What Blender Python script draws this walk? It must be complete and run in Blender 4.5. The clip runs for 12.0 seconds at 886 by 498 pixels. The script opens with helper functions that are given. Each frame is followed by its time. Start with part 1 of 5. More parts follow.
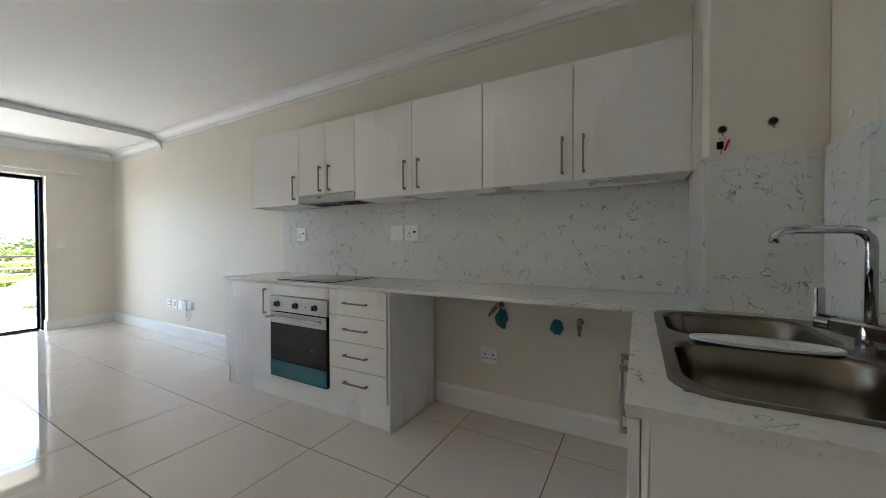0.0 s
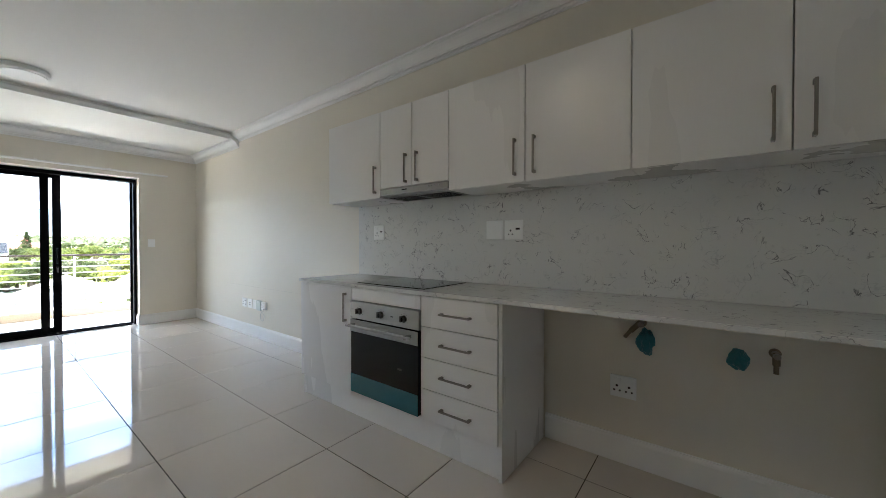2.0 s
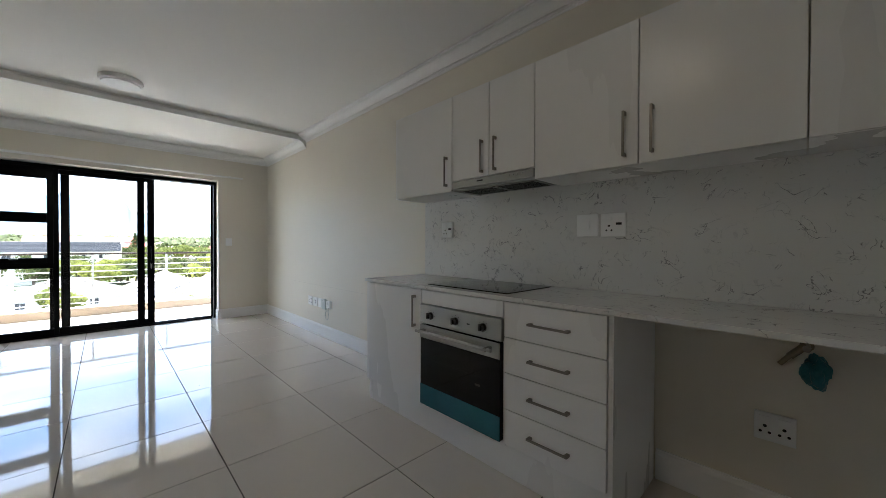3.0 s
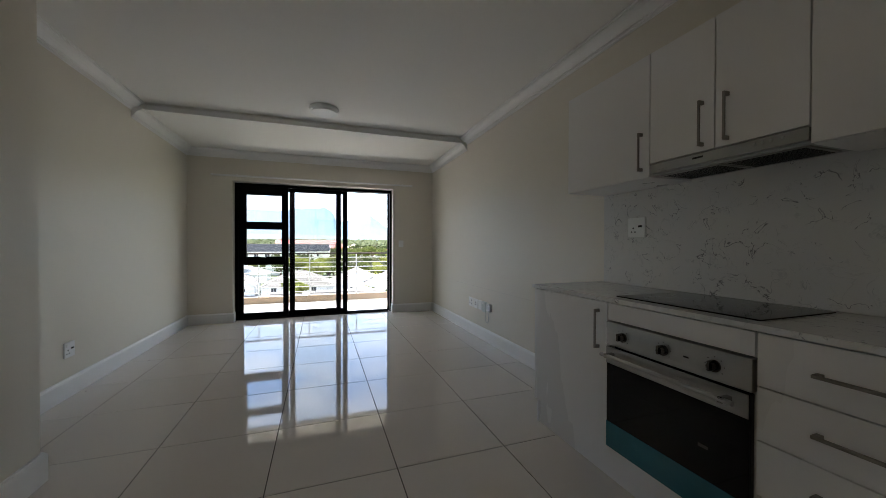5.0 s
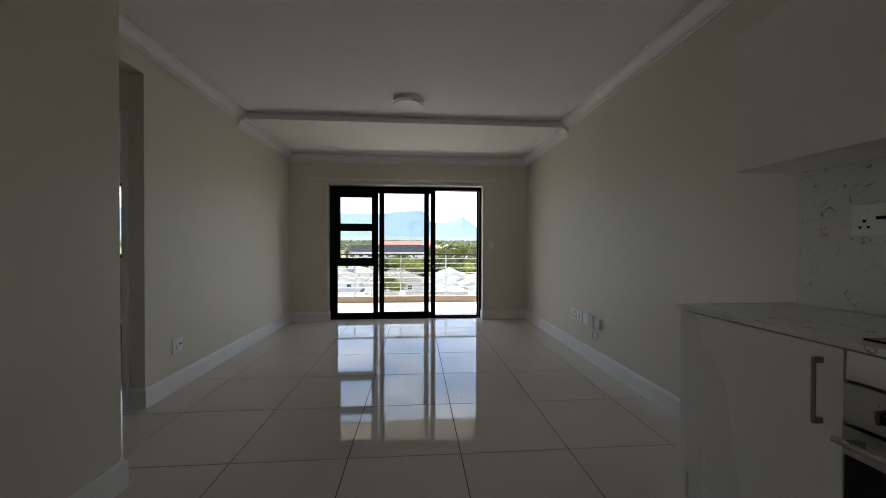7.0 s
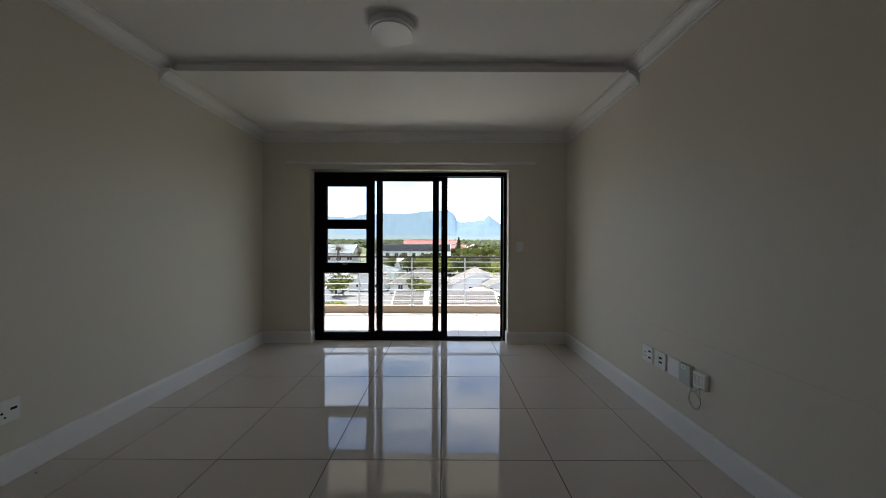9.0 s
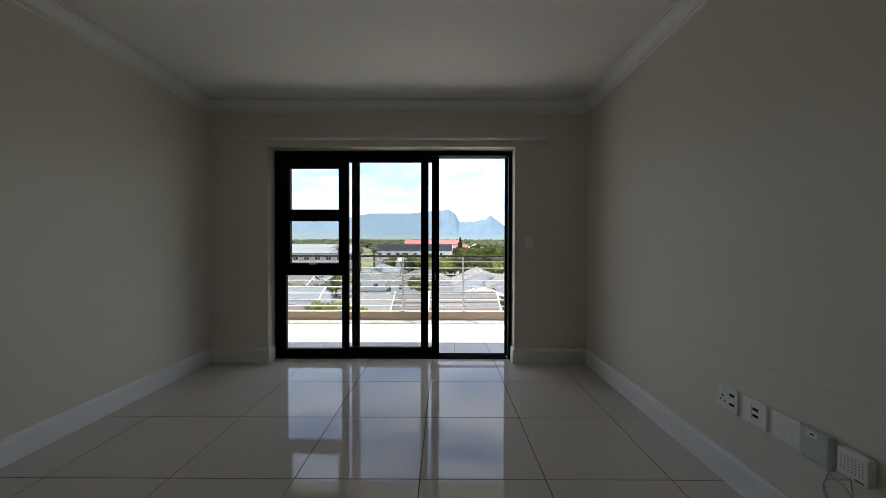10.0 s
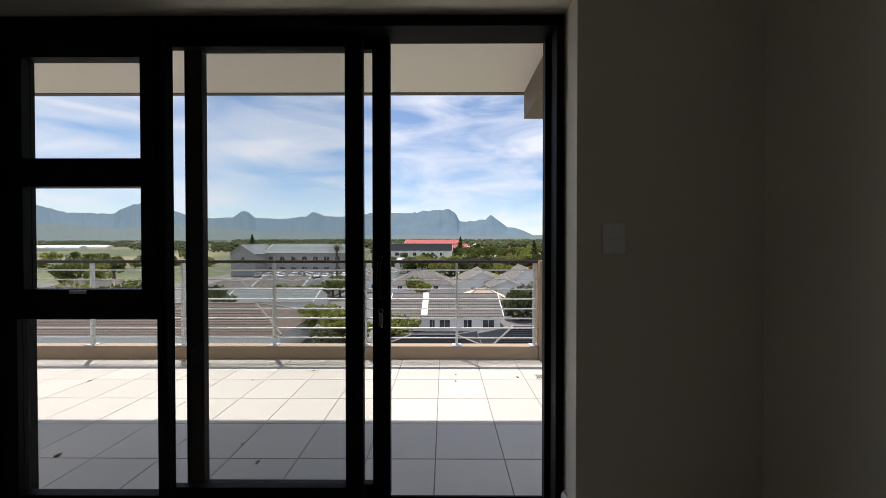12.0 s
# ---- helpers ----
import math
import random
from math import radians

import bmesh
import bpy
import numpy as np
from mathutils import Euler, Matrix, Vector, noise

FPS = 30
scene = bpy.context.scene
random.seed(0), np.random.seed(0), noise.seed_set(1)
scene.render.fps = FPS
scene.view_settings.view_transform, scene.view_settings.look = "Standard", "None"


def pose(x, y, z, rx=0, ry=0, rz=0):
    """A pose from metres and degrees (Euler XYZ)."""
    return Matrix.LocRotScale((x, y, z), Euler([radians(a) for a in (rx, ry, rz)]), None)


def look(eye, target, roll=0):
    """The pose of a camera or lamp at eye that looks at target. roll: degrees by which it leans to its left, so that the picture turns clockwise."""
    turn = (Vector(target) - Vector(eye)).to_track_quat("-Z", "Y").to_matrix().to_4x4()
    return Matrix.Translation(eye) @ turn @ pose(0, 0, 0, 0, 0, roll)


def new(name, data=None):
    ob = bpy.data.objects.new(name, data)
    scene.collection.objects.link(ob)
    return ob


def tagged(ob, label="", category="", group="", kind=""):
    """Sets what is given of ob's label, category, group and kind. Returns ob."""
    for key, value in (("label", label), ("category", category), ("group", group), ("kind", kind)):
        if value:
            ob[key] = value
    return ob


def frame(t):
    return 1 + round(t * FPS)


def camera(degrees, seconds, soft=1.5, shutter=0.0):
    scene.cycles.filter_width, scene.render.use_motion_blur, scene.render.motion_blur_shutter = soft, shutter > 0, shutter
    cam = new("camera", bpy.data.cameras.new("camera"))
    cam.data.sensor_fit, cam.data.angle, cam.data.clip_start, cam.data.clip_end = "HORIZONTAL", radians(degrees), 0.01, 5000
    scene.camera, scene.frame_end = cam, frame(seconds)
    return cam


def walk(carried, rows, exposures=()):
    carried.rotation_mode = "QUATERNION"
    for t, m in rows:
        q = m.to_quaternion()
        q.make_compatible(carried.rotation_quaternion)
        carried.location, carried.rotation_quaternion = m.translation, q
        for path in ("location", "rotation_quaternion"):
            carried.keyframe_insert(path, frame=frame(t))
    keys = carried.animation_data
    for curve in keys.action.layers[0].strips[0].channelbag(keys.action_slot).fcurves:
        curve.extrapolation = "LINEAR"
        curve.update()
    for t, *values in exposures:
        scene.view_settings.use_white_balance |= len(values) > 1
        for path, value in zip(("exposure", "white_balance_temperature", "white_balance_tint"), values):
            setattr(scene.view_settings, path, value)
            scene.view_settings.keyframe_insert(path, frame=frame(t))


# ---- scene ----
cam = camera(103.3, 12.0, soft=0.8)
PATH = [
    (0, (0.116, 0.058, 1.131), (-0.858, 1.805, 1.103), -0.2),
    (0.5, (0.02, 0.069, 1.138), (-0.964, 1.81, 1.113), -0.1),
    (1, (-0.084, 0.108, 1.13), (-1.123, 1.817, 1.108), -0.1),
    (1.5, (-0.238, 0.19, 1.124), (-1.37, 1.839, 1.106), -0.0),
    (2, (-0.396, 0.246, 1.125), (-1.61, 1.835, 1.1), 0.0),
    (2.5, (-0.54, 0.3, 1.128), (-1.862, 1.8, 1.1), 0.0),
    (3, (-0.671, 0.344, 1.109), (-2.11, 1.733, 1.087), 0.2),
    (3.2, (-0.716, 0.362, 1.112), (-2.201, 1.701, 1.082), 0.1),
    (4.8, (-0.934, 0.4, 1.101), (-2.793, 1.138, 1.091), 0.1),
    (5, (-0.954, 0.415, 1.112), (-2.841, 1.076, 1.094), 0.1),
    (5.5, (-1.009, 0.431, 1.121), (-2.949, 0.918, 1.109), 0.2),
    (6, (-1.077, 0.454, 1.111), (-3.055, 0.752, 1.097), 0.2),
    (6.5, (-1.205, 0.487, 1.109), (-3.197, 0.662, 1.087), 0.2),
    (7, (-1.395, 0.535, 1.123), (-3.389, 0.688, 1.108), 0.1),
    (7.2, (-1.474, 0.555, 1.127), (-3.468, 0.709, 1.116), 0.3),
    (9, (-2.598, 0.783, 1.156), (-4.598, 0.785, 1.137), 0.2),
    (9.5, (-2.984, 0.805, 1.147), (-4.984, 0.817, 1.119), 0.1),
    (10, (-3.414, 0.893, 1.118), (-5.414, 0.886, 1.098), 0.1),
    (10.5, (-3.895, 0.944, 1.116), (-5.895, 0.938, 1.094), 0.1),
    (11, (-4.396, 1.015, 1.115), (-6.395, 1.0, 1.090), 0.0),
    (11.5, (-4.922, 1.037, 1.114), (-6.921, 1.012, 1.090), 0.0),
    (12, (-5.448, 1.076, 1.121), (-7.447, 1.067, 1.099), -0.0),
]

EXPOSURES = [(0, 4.24, 5850, 9), (1.5, 4.05, 5850, 9), (3, 3.30, 5950, 10), (5, 2.46, 6150, 10.5), (6.5, 2.08, 6300, 10.5), (8, 1.82, 6250, 10.5), (9.5, 1.53, 6200, 11),
             (10.5, 1.2, 6250, 11.5), (11.2, 0.76, 6350, 12.5), (12, 0.37, 6450, 13)]
walk(cam, [(t, look(eye, target, roll)) for t, eye, target, roll in PATH], EXPOSURES)

# ---- world, sun, window light ----
SUN = Vector((-0.325, -0.24, 1.0)).normalized()
world = bpy.data.worlds.new("world")
scene.world = world
world.use_nodes = True
wn, wl = world.node_tree.nodes, world.node_tree.links
sky = wn.new("ShaderNodeTexSky")
sky.sky_type, sky.sun_disc = "NISHITA", False
sky.sun_elevation = math.asin(SUN.z)
sky.sun_rotation = math.atan2(SUN.x, SUN.y)
sky.altitude, sky.dust_density, sky.ozone_density = 700, 0.3, 1.6
coord = wn.new("ShaderNodeTexCoord")
stretch = wn.new("ShaderNodeMapping")
stretch.inputs["Scale"].default_value = (1.3, 1.6, 6.5)
stretch.inputs["Rotation"].default_value = (0.18, 0.0, 0.0)
clouds = wn.new("ShaderNodeTexNoise")
clouds.inputs["Scale"].default_value, clouds.inputs["Detail"].default_value = 2.2, 8
clouds.inputs["Roughness"].default_value, clouds.inputs["Distortion"].default_value = 0.52, 0.5
ramp = wn.new("ShaderNodeMapRange")
ramp.inputs["From Min"].default_value, ramp.inputs["From Max"].default_value = 0.34, 0.64
ramp.inputs["To Max"].default_value = 0.85
mix = wn.new("ShaderNodeMix")
mix.data_type = "RGBA"
mix.inputs["B"].default_value = (7.2, 7.4, 7.8, 1)
wl.new(coord.outputs["Generated"], stretch.inputs["Vector"])
wl.new(stretch.outputs["Vector"], clouds.inputs["Vector"])
wl.new(clouds.outputs["Fac"], ramp.inputs["Value"])
wl.new(ramp.outputs["Result"], mix.inputs["Factor"])
wl.new(sky.outputs["Color"], mix.inputs["A"])
wl.new(mix.outputs["Result"], wn["Background"].inputs["Color"])
wn["Background"].inputs["Strength"].default_value = 0.105
sun = new("sun", bpy.data.lights.new("sun", "SUN"))
sun.data.energy, sun.data.angle, sun.data.color = 5.0, radians(0.53), (1.0, 0.93, 0.83)
sun.matrix_world = look(tuple(SUN * 30), (0, 0, 0))
LAMP_GLOW = 1.6

# ---- materials ----


def shader(name, colour, rough=0.5, metal=0.0, vary=0.06, scale=6.0, grain=0.0, grain_scale=120.0, bump=0.0, bump_scale=60.0,
           island=0.0, piece=0.0, ior=1.5, coat=0.0, stretch_by=(1, 1, 1), tint=None):
    """A painted or solid surface: its colour varies at a large and a fine scale, with relief."""
    m = bpy.data.materials.new(name)
    m.use_nodes = True
    n, l = m.node_tree.nodes, m.node_tree.links
    b = n["Principled BSDF"]
    tc = n.new("ShaderNodeTexCoord")
    mp = n.new("ShaderNodeMapping")
    mp.inputs["Scale"].default_value = stretch_by
    l.new(tc.outputs["Object"], mp.inputs["Vector"])
    big = n.new("ShaderNodeTexNoise")
    big.inputs["Scale"].default_value, big.inputs["Detail"].default_value = scale, 5
    l.new(mp.outputs["Vector"], big.inputs["Vector"])
    fine = n.new("ShaderNodeTexNoise")
    fine.inputs["Scale"].default_value, fine.inputs["Detail"].default_value = grain_scale, 3
    l.new(mp.outputs["Vector"], fine.inputs["Vector"])

    def maths(op, a, c):
        q = n.new("ShaderNodeMath")
        q.operation = op
        for k, v in enumerate((a, c)):
            if isinstance(v, (int, float)):
                q.inputs[k].default_value = v
            else:
                l.new(v, q.inputs[k])
        return q.outputs[0]

    f = maths("ADD", maths("MULTIPLY", maths("SUBTRACT", big.outputs["Fac"], 0.5), 2 * vary),
              maths("MULTIPLY", maths("SUBTRACT", fine.outputs["Fac"], 0.5), 2 * grain))
    if piece:
        info = n.new("ShaderNodeObjectInfo")
        f = maths("ADD", f, maths("MULTIPLY", maths("SUBTRACT", info.outputs["Random"], 0.5), 2 * piece))
    if island:
        geo = n.new("ShaderNodeNewGeometry")
        f = maths("ADD", f, maths("MULTIPLY", maths("SUBTRACT", geo.outputs["Random Per Island"], 0.5), 2 * island))
    f = maths("ADD", f, 1.0)
    mul = n.new("ShaderNodeVectorMath")
    mul.operation = "SCALE"
    mul.inputs[0].default_value = colour
    l.new(f, mul.inputs["Scale"])
    out = mul.outputs[0]
    if tint:
        mx = n.new("ShaderNodeMix")
        mx.data_type = "RGBA"
        mx.inputs["B"].default_value = (*tint, 1)
        l.new(out, mx.inputs["A"])
        l.new(maths("MULTIPLY", big.outputs["Fac"], 1.0), mx.inputs["Factor"])
        out = mx.outputs["Result"]
    l.new(out, b.inputs["Base Color"])
    b.inputs["Metallic"].default_value, b.inputs["IOR"].default_value, b.inputs["Coat Weight"].default_value = metal, ior, coat
    l.new(maths("ADD", maths("MULTIPLY", maths("SUBTRACT", big.outputs["Fac"], 0.5), rough * 0.4), rough), b.inputs["Roughness"])
    if bump:
        bp = n.new("ShaderNodeBump")
        bp.inputs["Strength"].default_value, bp.inputs["Distance"].default_value = bump, 0.002
        rel = n.new("ShaderNodeTexNoise")
        rel.inputs["Scale"].default_value, rel.inputs["Detail"].default_value = bump_scale, 4
        l.new(mp.outputs["Vector"], rel.inputs["Vector"])
        l.new(rel.outputs["Fac"], bp.inputs["Height"])
        l.new(bp.outputs["Normal"], b.inputs["Normal"])
    return m


def veined(name):
    """White quartz with short, broken grey veins."""
    m = bpy.data.materials.new(name)
    m.use_nodes = True
    n, l = m.node_tree.nodes, m.node_tree.links
    b = n["Principled BSDF"]
    tc = n.new("ShaderNodeTexCoord")

    def noise_node(scale, detail, distort, offset):
        mp = n.new("ShaderNodeMapping")
        mp.inputs["Location"].default_value = (offset, offset * 1.7, -offset)
        l.new(tc.outputs["Object"], mp.inputs["Vector"])
        t = n.new("ShaderNodeTexNoise")
        t.inputs["Scale"].default_value, t.inputs["Detail"].default_value, t.inputs["Distortion"].default_value = scale, detail, distort
        l.new(mp.outputs["Vector"], t.inputs["Vector"])
        return t.outputs["Fac"]

    def ranged(v, a, c, lo, hi):
        r = n.new("ShaderNodeMapRange")
        for key, val in (("From Min", a), ("From Max", c), ("To Min", lo), ("To Max", hi)):
            r.inputs[key].default_value = val
        l.new(v, r.inputs["Value"])
        return r.outputs["Result"]

    def maths(op, a, c=0.0):
        q = n.new("ShaderNodeMath")
        q.operation = op
        for k, v in enumerate((a, c)):
            if isinstance(v, (int, float)):
                q.inputs[k].default_value = v
            else:
                l.new(v, q.inputs[k])
        return q.outputs[0]

    line = maths("ABSOLUTE", maths("SUBTRACT", noise_node(10.0, 4, 0.9, 4.2), 0.5))
    vein = ranged(line, 0.0, 0.011, 0.9, 0.0)
    broken = ranged(noise_node(17, 3, 0.3, 3.1), 0.48, 0.55, 0.0, 1.0)
    patch = ranged(noise_node(4.0, 2, 0.0, 7.7), 0.36, 0.47, 0.0, 1.0)
    dark = maths("MULTIPLY", maths("MULTIPLY", vein, broken), patch)
    line2 = maths("ABSOLUTE", maths("SUBTRACT", noise_node(12.0, 5, 1.4, 11.0), 0.5))
    faint = maths("MULTIPLY", maths("MULTIPLY", ranged(line2, 0.0, 0.02, 0.18, 0.0), broken), 1.0)
    f = maths("MINIMUM", maths("ADD", dark, faint), 0.85)
    mx = n.new("ShaderNodeMix")
    mx.data_type = "RGBA"
    mx.inputs["A"].default_value, mx.inputs["B"].default_value = (0.74, 0.73, 0.70, 1), (0.13, 0.13, 0.14, 1)
    l.new(f, mx.inputs["Factor"])
    l.new(mx.outputs["Result"], b.inputs["Base Color"])
    b.inputs["Roughness"].default_value = 0.18
    return m


def pane_glass(name):
    m = bpy.data.materials.new(name)
    m.use_nodes = True
    n, l = m.node_tree.nodes, m.node_tree.links
    n.remove(n["Principled BSDF"])
    thin, gloss, fres, mx = n.new("ShaderNodeBsdfTransparent"), n.new("ShaderNodeBsdfGlossy"), n.new("ShaderNodeLayerWeight"), n.new("ShaderNodeMixShader")
    thin.inputs["Color"].default_value = (0.96, 0.965, 0.96, 1)
    gloss.inputs["Roughness"].default_value = 0.01
    curve = n.new("ShaderNodeMath")
    curve.operation = "POWER"
    curve.inputs[1].default_value = 5.0
    gain = n.new("ShaderNodeMath")
    gain.operation = "MULTIPLY_ADD"
    gain.inputs[1].default_value, gain.inputs[2].default_value = 0.6, 0.022
    fres.inputs["Blend"].default_value = 0.5
    l.new(fres.outputs["Facing"], curve.inputs[0])
    l.new(curve.outputs[0], gain.inputs[0])
    l.new(gain.outputs[0], mx.inputs[0])
    l.new(thin.outputs[0], mx.inputs[1])
    l.new(gloss.outputs[0], mx.inputs[2])
    l.new(mx.outputs[0], n["Material Output"].inputs["Surface"])
    return m


CREAM = shader("cream_wall_paint", (0.765, 0.713, 0.612), 0.55, vary=0.025, scale=1.2, grain=0.015, bump=0.12, bump_scale=90)
CEIL = shader("ceiling_paint", (0.90, 0.882, 0.84), 0.8, vary=0.02, scale=1.0, grain=0.01, bump=0.08, bump_scale=80)
TRIM = shader("white_trim_paint", (0.87, 0.86, 0.84), 0.4, vary=0.02, scale=3, bump=0.05, bump_scale=50)
CABINET = shader("white_satin_board", (0.82, 0.80, 0.775), 0.28, vary=0.015, scale=2, grain=0.01, bump=0.05, bump_scale=180, stretch_by=(1, 1, 0.2))
CARCASS = shader("cabinet_carcass", (0.72, 0.71, 0.68), 0.5, vary=0.02)
QUARTZ = veined("veined_quartz")
TILE = shader("polished_tile", (0.69, 0.63, 0.555), 0.045, vary=0.035, scale=2.2, grain=0.012, piece=0.02, ior=1.52, bump=0.012, bump_scale=2.5)
GROUT = shader("grout", (0.075, 0.062, 0.05), 0.9, vary=0.2, scale=9)
STEEL = shader("brushed_steel", (0.40, 0.39, 0.37), 0.30, 1.0, vary=0.015, grain=0.04, grain_scale=14, stretch_by=(0.5, 1, 60))
# Dark brownish metal colour stands in for the dim room the sink reflects.
SINK = shader("darkened_sink_steel", (0.20, 0.18, 0.148), 0.24, 1.0, vary=0.06, grain=0.05, grain_scale=300)
CHROME = shader("chrome", (0.44, 0.44, 0.45), 0.07, 1.0, vary=0.02)
DARKCHROME = shader("dark_chrome", (0.13, 0.125, 0.12), 0.2, 1.0, vary=0.05)
NICKEL = shader("satin_nickel", (0.29, 0.265, 0.235), 0.33, 1.0, vary=0.04)
BLACKGLASS = shader("black_glass", (0.004, 0.004, 0.005), 0.05, vary=0.1, ior=1.36)
BLACK = shader("black_powder_coat", (0.003, 0.003, 0.0033), 0.5, vary=0.1, bump=0.1, bump_scale=300, ior=1.2)
DARKHOLE = shader("dark_slot", (0.01, 0.01, 0.01), 0.7, vary=0.1)
FILM = shader("blue_protective_film", (0.03, 0.135, 0.165), 0.22, vary=0.12, scale=14, bump=0.2, bump_scale=20)
PLASTIC = shader("white_plastic", (0.88, 0.88, 0.86), 0.3, vary=0.015, scale=20)
GREYPLASTIC = shader("grey_plastic", (0.42, 0.43, 0.42), 0.4, vary=0.03, scale=20)
TEAL = shader("teal_plastic_bag", (0.01, 0.16, 0.20), 0.35, vary=0.25, scale=30, bump=0.5, bump_scale=70)
RED = shader("red_tag", (0.55, 0.02, 0.03), 0.4, vary=0.05)
BRASS = shader("valve_metal", (0.22, 0.18, 0.13), 0.35, 1.0, vary=0.15, scale=60)
GLASS = pane_glass("window_glass")
DIFFUSER = shader("opal_diffuser", (0.82, 0.82, 0.80), 0.35, vary=0.01)
PATIO = shader("balcony_tile_stone", (0.50, 0.48, 0.45), 0.5, vary=0.06, scale=5, grain=0.05, piece=0.05, bump=0.15, bump_scale=120)
PATIOGROUT = shader("balcony_grout", (0.22, 0.21, 0.19), 0.9, vary=0.15)
RENDERED = shader("beige_render", (0.35, 0.262, 0.185), 0.8, vary=0.07, scale=3, grain=0.05, bump=0.4, bump_scale=150)
SOFFIT = shader("soffit_paint", (0.82, 0.77, 0.745), 0.8, vary=0.04, scale=2, bump=0.2, bump_scale=90)
GALV = shader("galvanised_rail", (0.62, 0.63, 0.64), 0.38, 0.6, vary=0.06, scale=20)
HANDRAIL = shader("brown_handrail", (0.035, 0.022, 0.017), 0.5, vary=0.12, scale=8)
BARK = shader("bark", (0.12, 0.09, 0.07), 0.9, vary=0.25, scale=3)

# ---- building blocks ----


def box(bm, x0, y0, z0, x1, y1, z1, bevel=0.0, seg=2):
    made = bmesh.ops.create_cube(bm, size=1.0, matrix=Matrix.LocRotScale(
        ((x0 + x1) / 2, (y0 + y1) / 2, (z0 + z1) / 2), None, (abs(x1 - x0), abs(y1 - y0), abs(z1 - z0))))["verts"]
    if bevel:
        edges = list({e for v in made for e in v.link_edges})
        bmesh.ops.bevel(bm, geom=edges, offset=bevel, segments=seg, profile=0.5, affect="EDGES")
    return bm


def rod(bm, a, b, r, seg=14, r2=None):
    a, b = Vector(a), Vector(b)
    turn = (b - a).to_track_quat("Z", "Y").to_matrix().to_4x4()
    bmesh.ops.create_cone(bm, cap_ends=True, segments=seg, radius1=r, radius2=r if r2 is None else r2, depth=(b - a).length,
                          matrix=Matrix.Translation((a + b) / 2) @ turn)
    return bm


def extrude(bm, profile, at0, at1):
    """A solid swept along a straight line: profile of points, and two functions that put a point at each end."""
    lo = [bm.verts.new(at0(*p)) for p in profile]
    hi = [bm.verts.new(at1(*p)) for p in profile]
    for i in range(len(profile)):
        j = (i + 1) % len(profile)
        bm.faces.new((lo[i], lo[j], hi[j], hi[i]))
    bm.faces.new(lo[::-1])
    bm.faces.new(hi)
    bmesh.ops.recalc_face_normals(bm, faces=bm.faces)
    return bm


def tube(bm, points, r, seg=10):
    """A bent pipe through the points."""
    rings, n = [], len(points)
    for i, p in enumerate(points):
        p = Vector(p)
        d = (Vector(points[min(i + 1, n - 1)]) - Vector(points[max(i - 1, 0)])).normalized()
        q = d.to_track_quat("Z", "Y")
        rings.append([bm.verts.new(p + q @ Vector((r * math.cos(a), r * math.sin(a), 0))) for a in (2 * math.pi * k / seg for k in range(seg))])
    for u, v in zip(rings, rings[1:]):
        twist = min(range(seg), key=lambda s: sum((u[k].co - v[(k + s) % seg].co).length for k in range(seg)))
        for k in range(seg):
            bm.faces.new((u[k], u[(k + 1) % seg], v[(k + 1 + twist) % seg], v[(k + twist) % seg]))
        rings[rings.index(v)] = v
    bm.faces.new(rings[0][::-1])
    bm.faces.new(rings[-1])
    bmesh.ops.recalc_face_normals(bm, faces=bm.faces)
    return bm


def finish(name, bm, material, smooth=False):
    me = bpy.data.meshes.new(name)
    bm.to_mesh(me)
    bm.free()
    me.materials.append(material)
    if smooth:
        me.polygons.foreach_set("use_smooth", [True] * len(me.polygons))
    return me


def part(name, bm, material, parent, label="", smooth=False):
    ob = new(name, finish(name, bm, material, smooth))
    ob.parent = parent
    if label:
        ob["label"] = label
    return ob


def thing(name, label, category, at=(0, 0, 0), group="", kind=""):
    ob = new(name)
    ob.empty_display_size = 0.05
    ob.location = at
    return tagged(ob, label, category, group, kind)


def solid(name, bm, material, label, category, kind="", group="", smooth=False):
    return tagged(new(name, finish(name, bm, material, smooth)), label, category, group, kind)


def structure(name, bm, material, label, category):
    return solid(name, bm, material, label, category, "structure")


# ---- plan ----
NORTH, SOUTH, NEAR_SOUTH = 2.245, -1.335, -0.82
WEST, EAST = -6.735, 0.697
NEAR_END, SOUTH_END = -3.112, -3.965
CEIL_NEAR, CEIL_FAR, STEP = 2.55, 2.475, -5.28
DOOR0, DOOR1, DOORTOP = -0.78, 1.56, 2.05
T = 0.2
PITCH = 0.602

b = box(bmesh.new(), WEST - T, NORTH, -0.3, EAST + T, NORTH + T, 2.9)
structure("wall_north", b, CREAM, "cream painted plaster wall behind the kitchen units", "wall")
b = bmesh.new()
box(b, WEST - T, DOOR1, -0.3, WEST, NORTH, 2.9)
box(b, WEST - T, SOUTH - 0.10, -0.3, WEST, DOOR0, 2.9)
box(b, WEST - T, DOOR0, DOORTOP, WEST, DOOR1, 2.9)
box(b, WEST - T, DOOR0, -0.3, WEST, DOOR1, -0.005)
structure("wall_west", b, CREAM, "cream wall around the black sliding door", "wall")
b = box(bmesh.new(), WEST, SOUTH - 0.10, -0.3, SOUTH_END, SOUTH, 2.9)
structure("wall_south", b, CREAM, "cream painted living room partition wall", "wall")
b = box(bmesh.new(), SOUTH_END, SOUTH - 0.10, 2.307, NEAR_END, SOUTH, 2.9)
structure("lintel", b, CREAM, "cream plastered lintel over the passage opening", "lintel")
b = box(bmesh.new(), NEAR_END, -1.6, -0.3, EAST + T, NEAR_SOUTH, 2.9)
structure("wall_passage", b, CREAM, "cream wall with an outer corner at the passage", "wall")
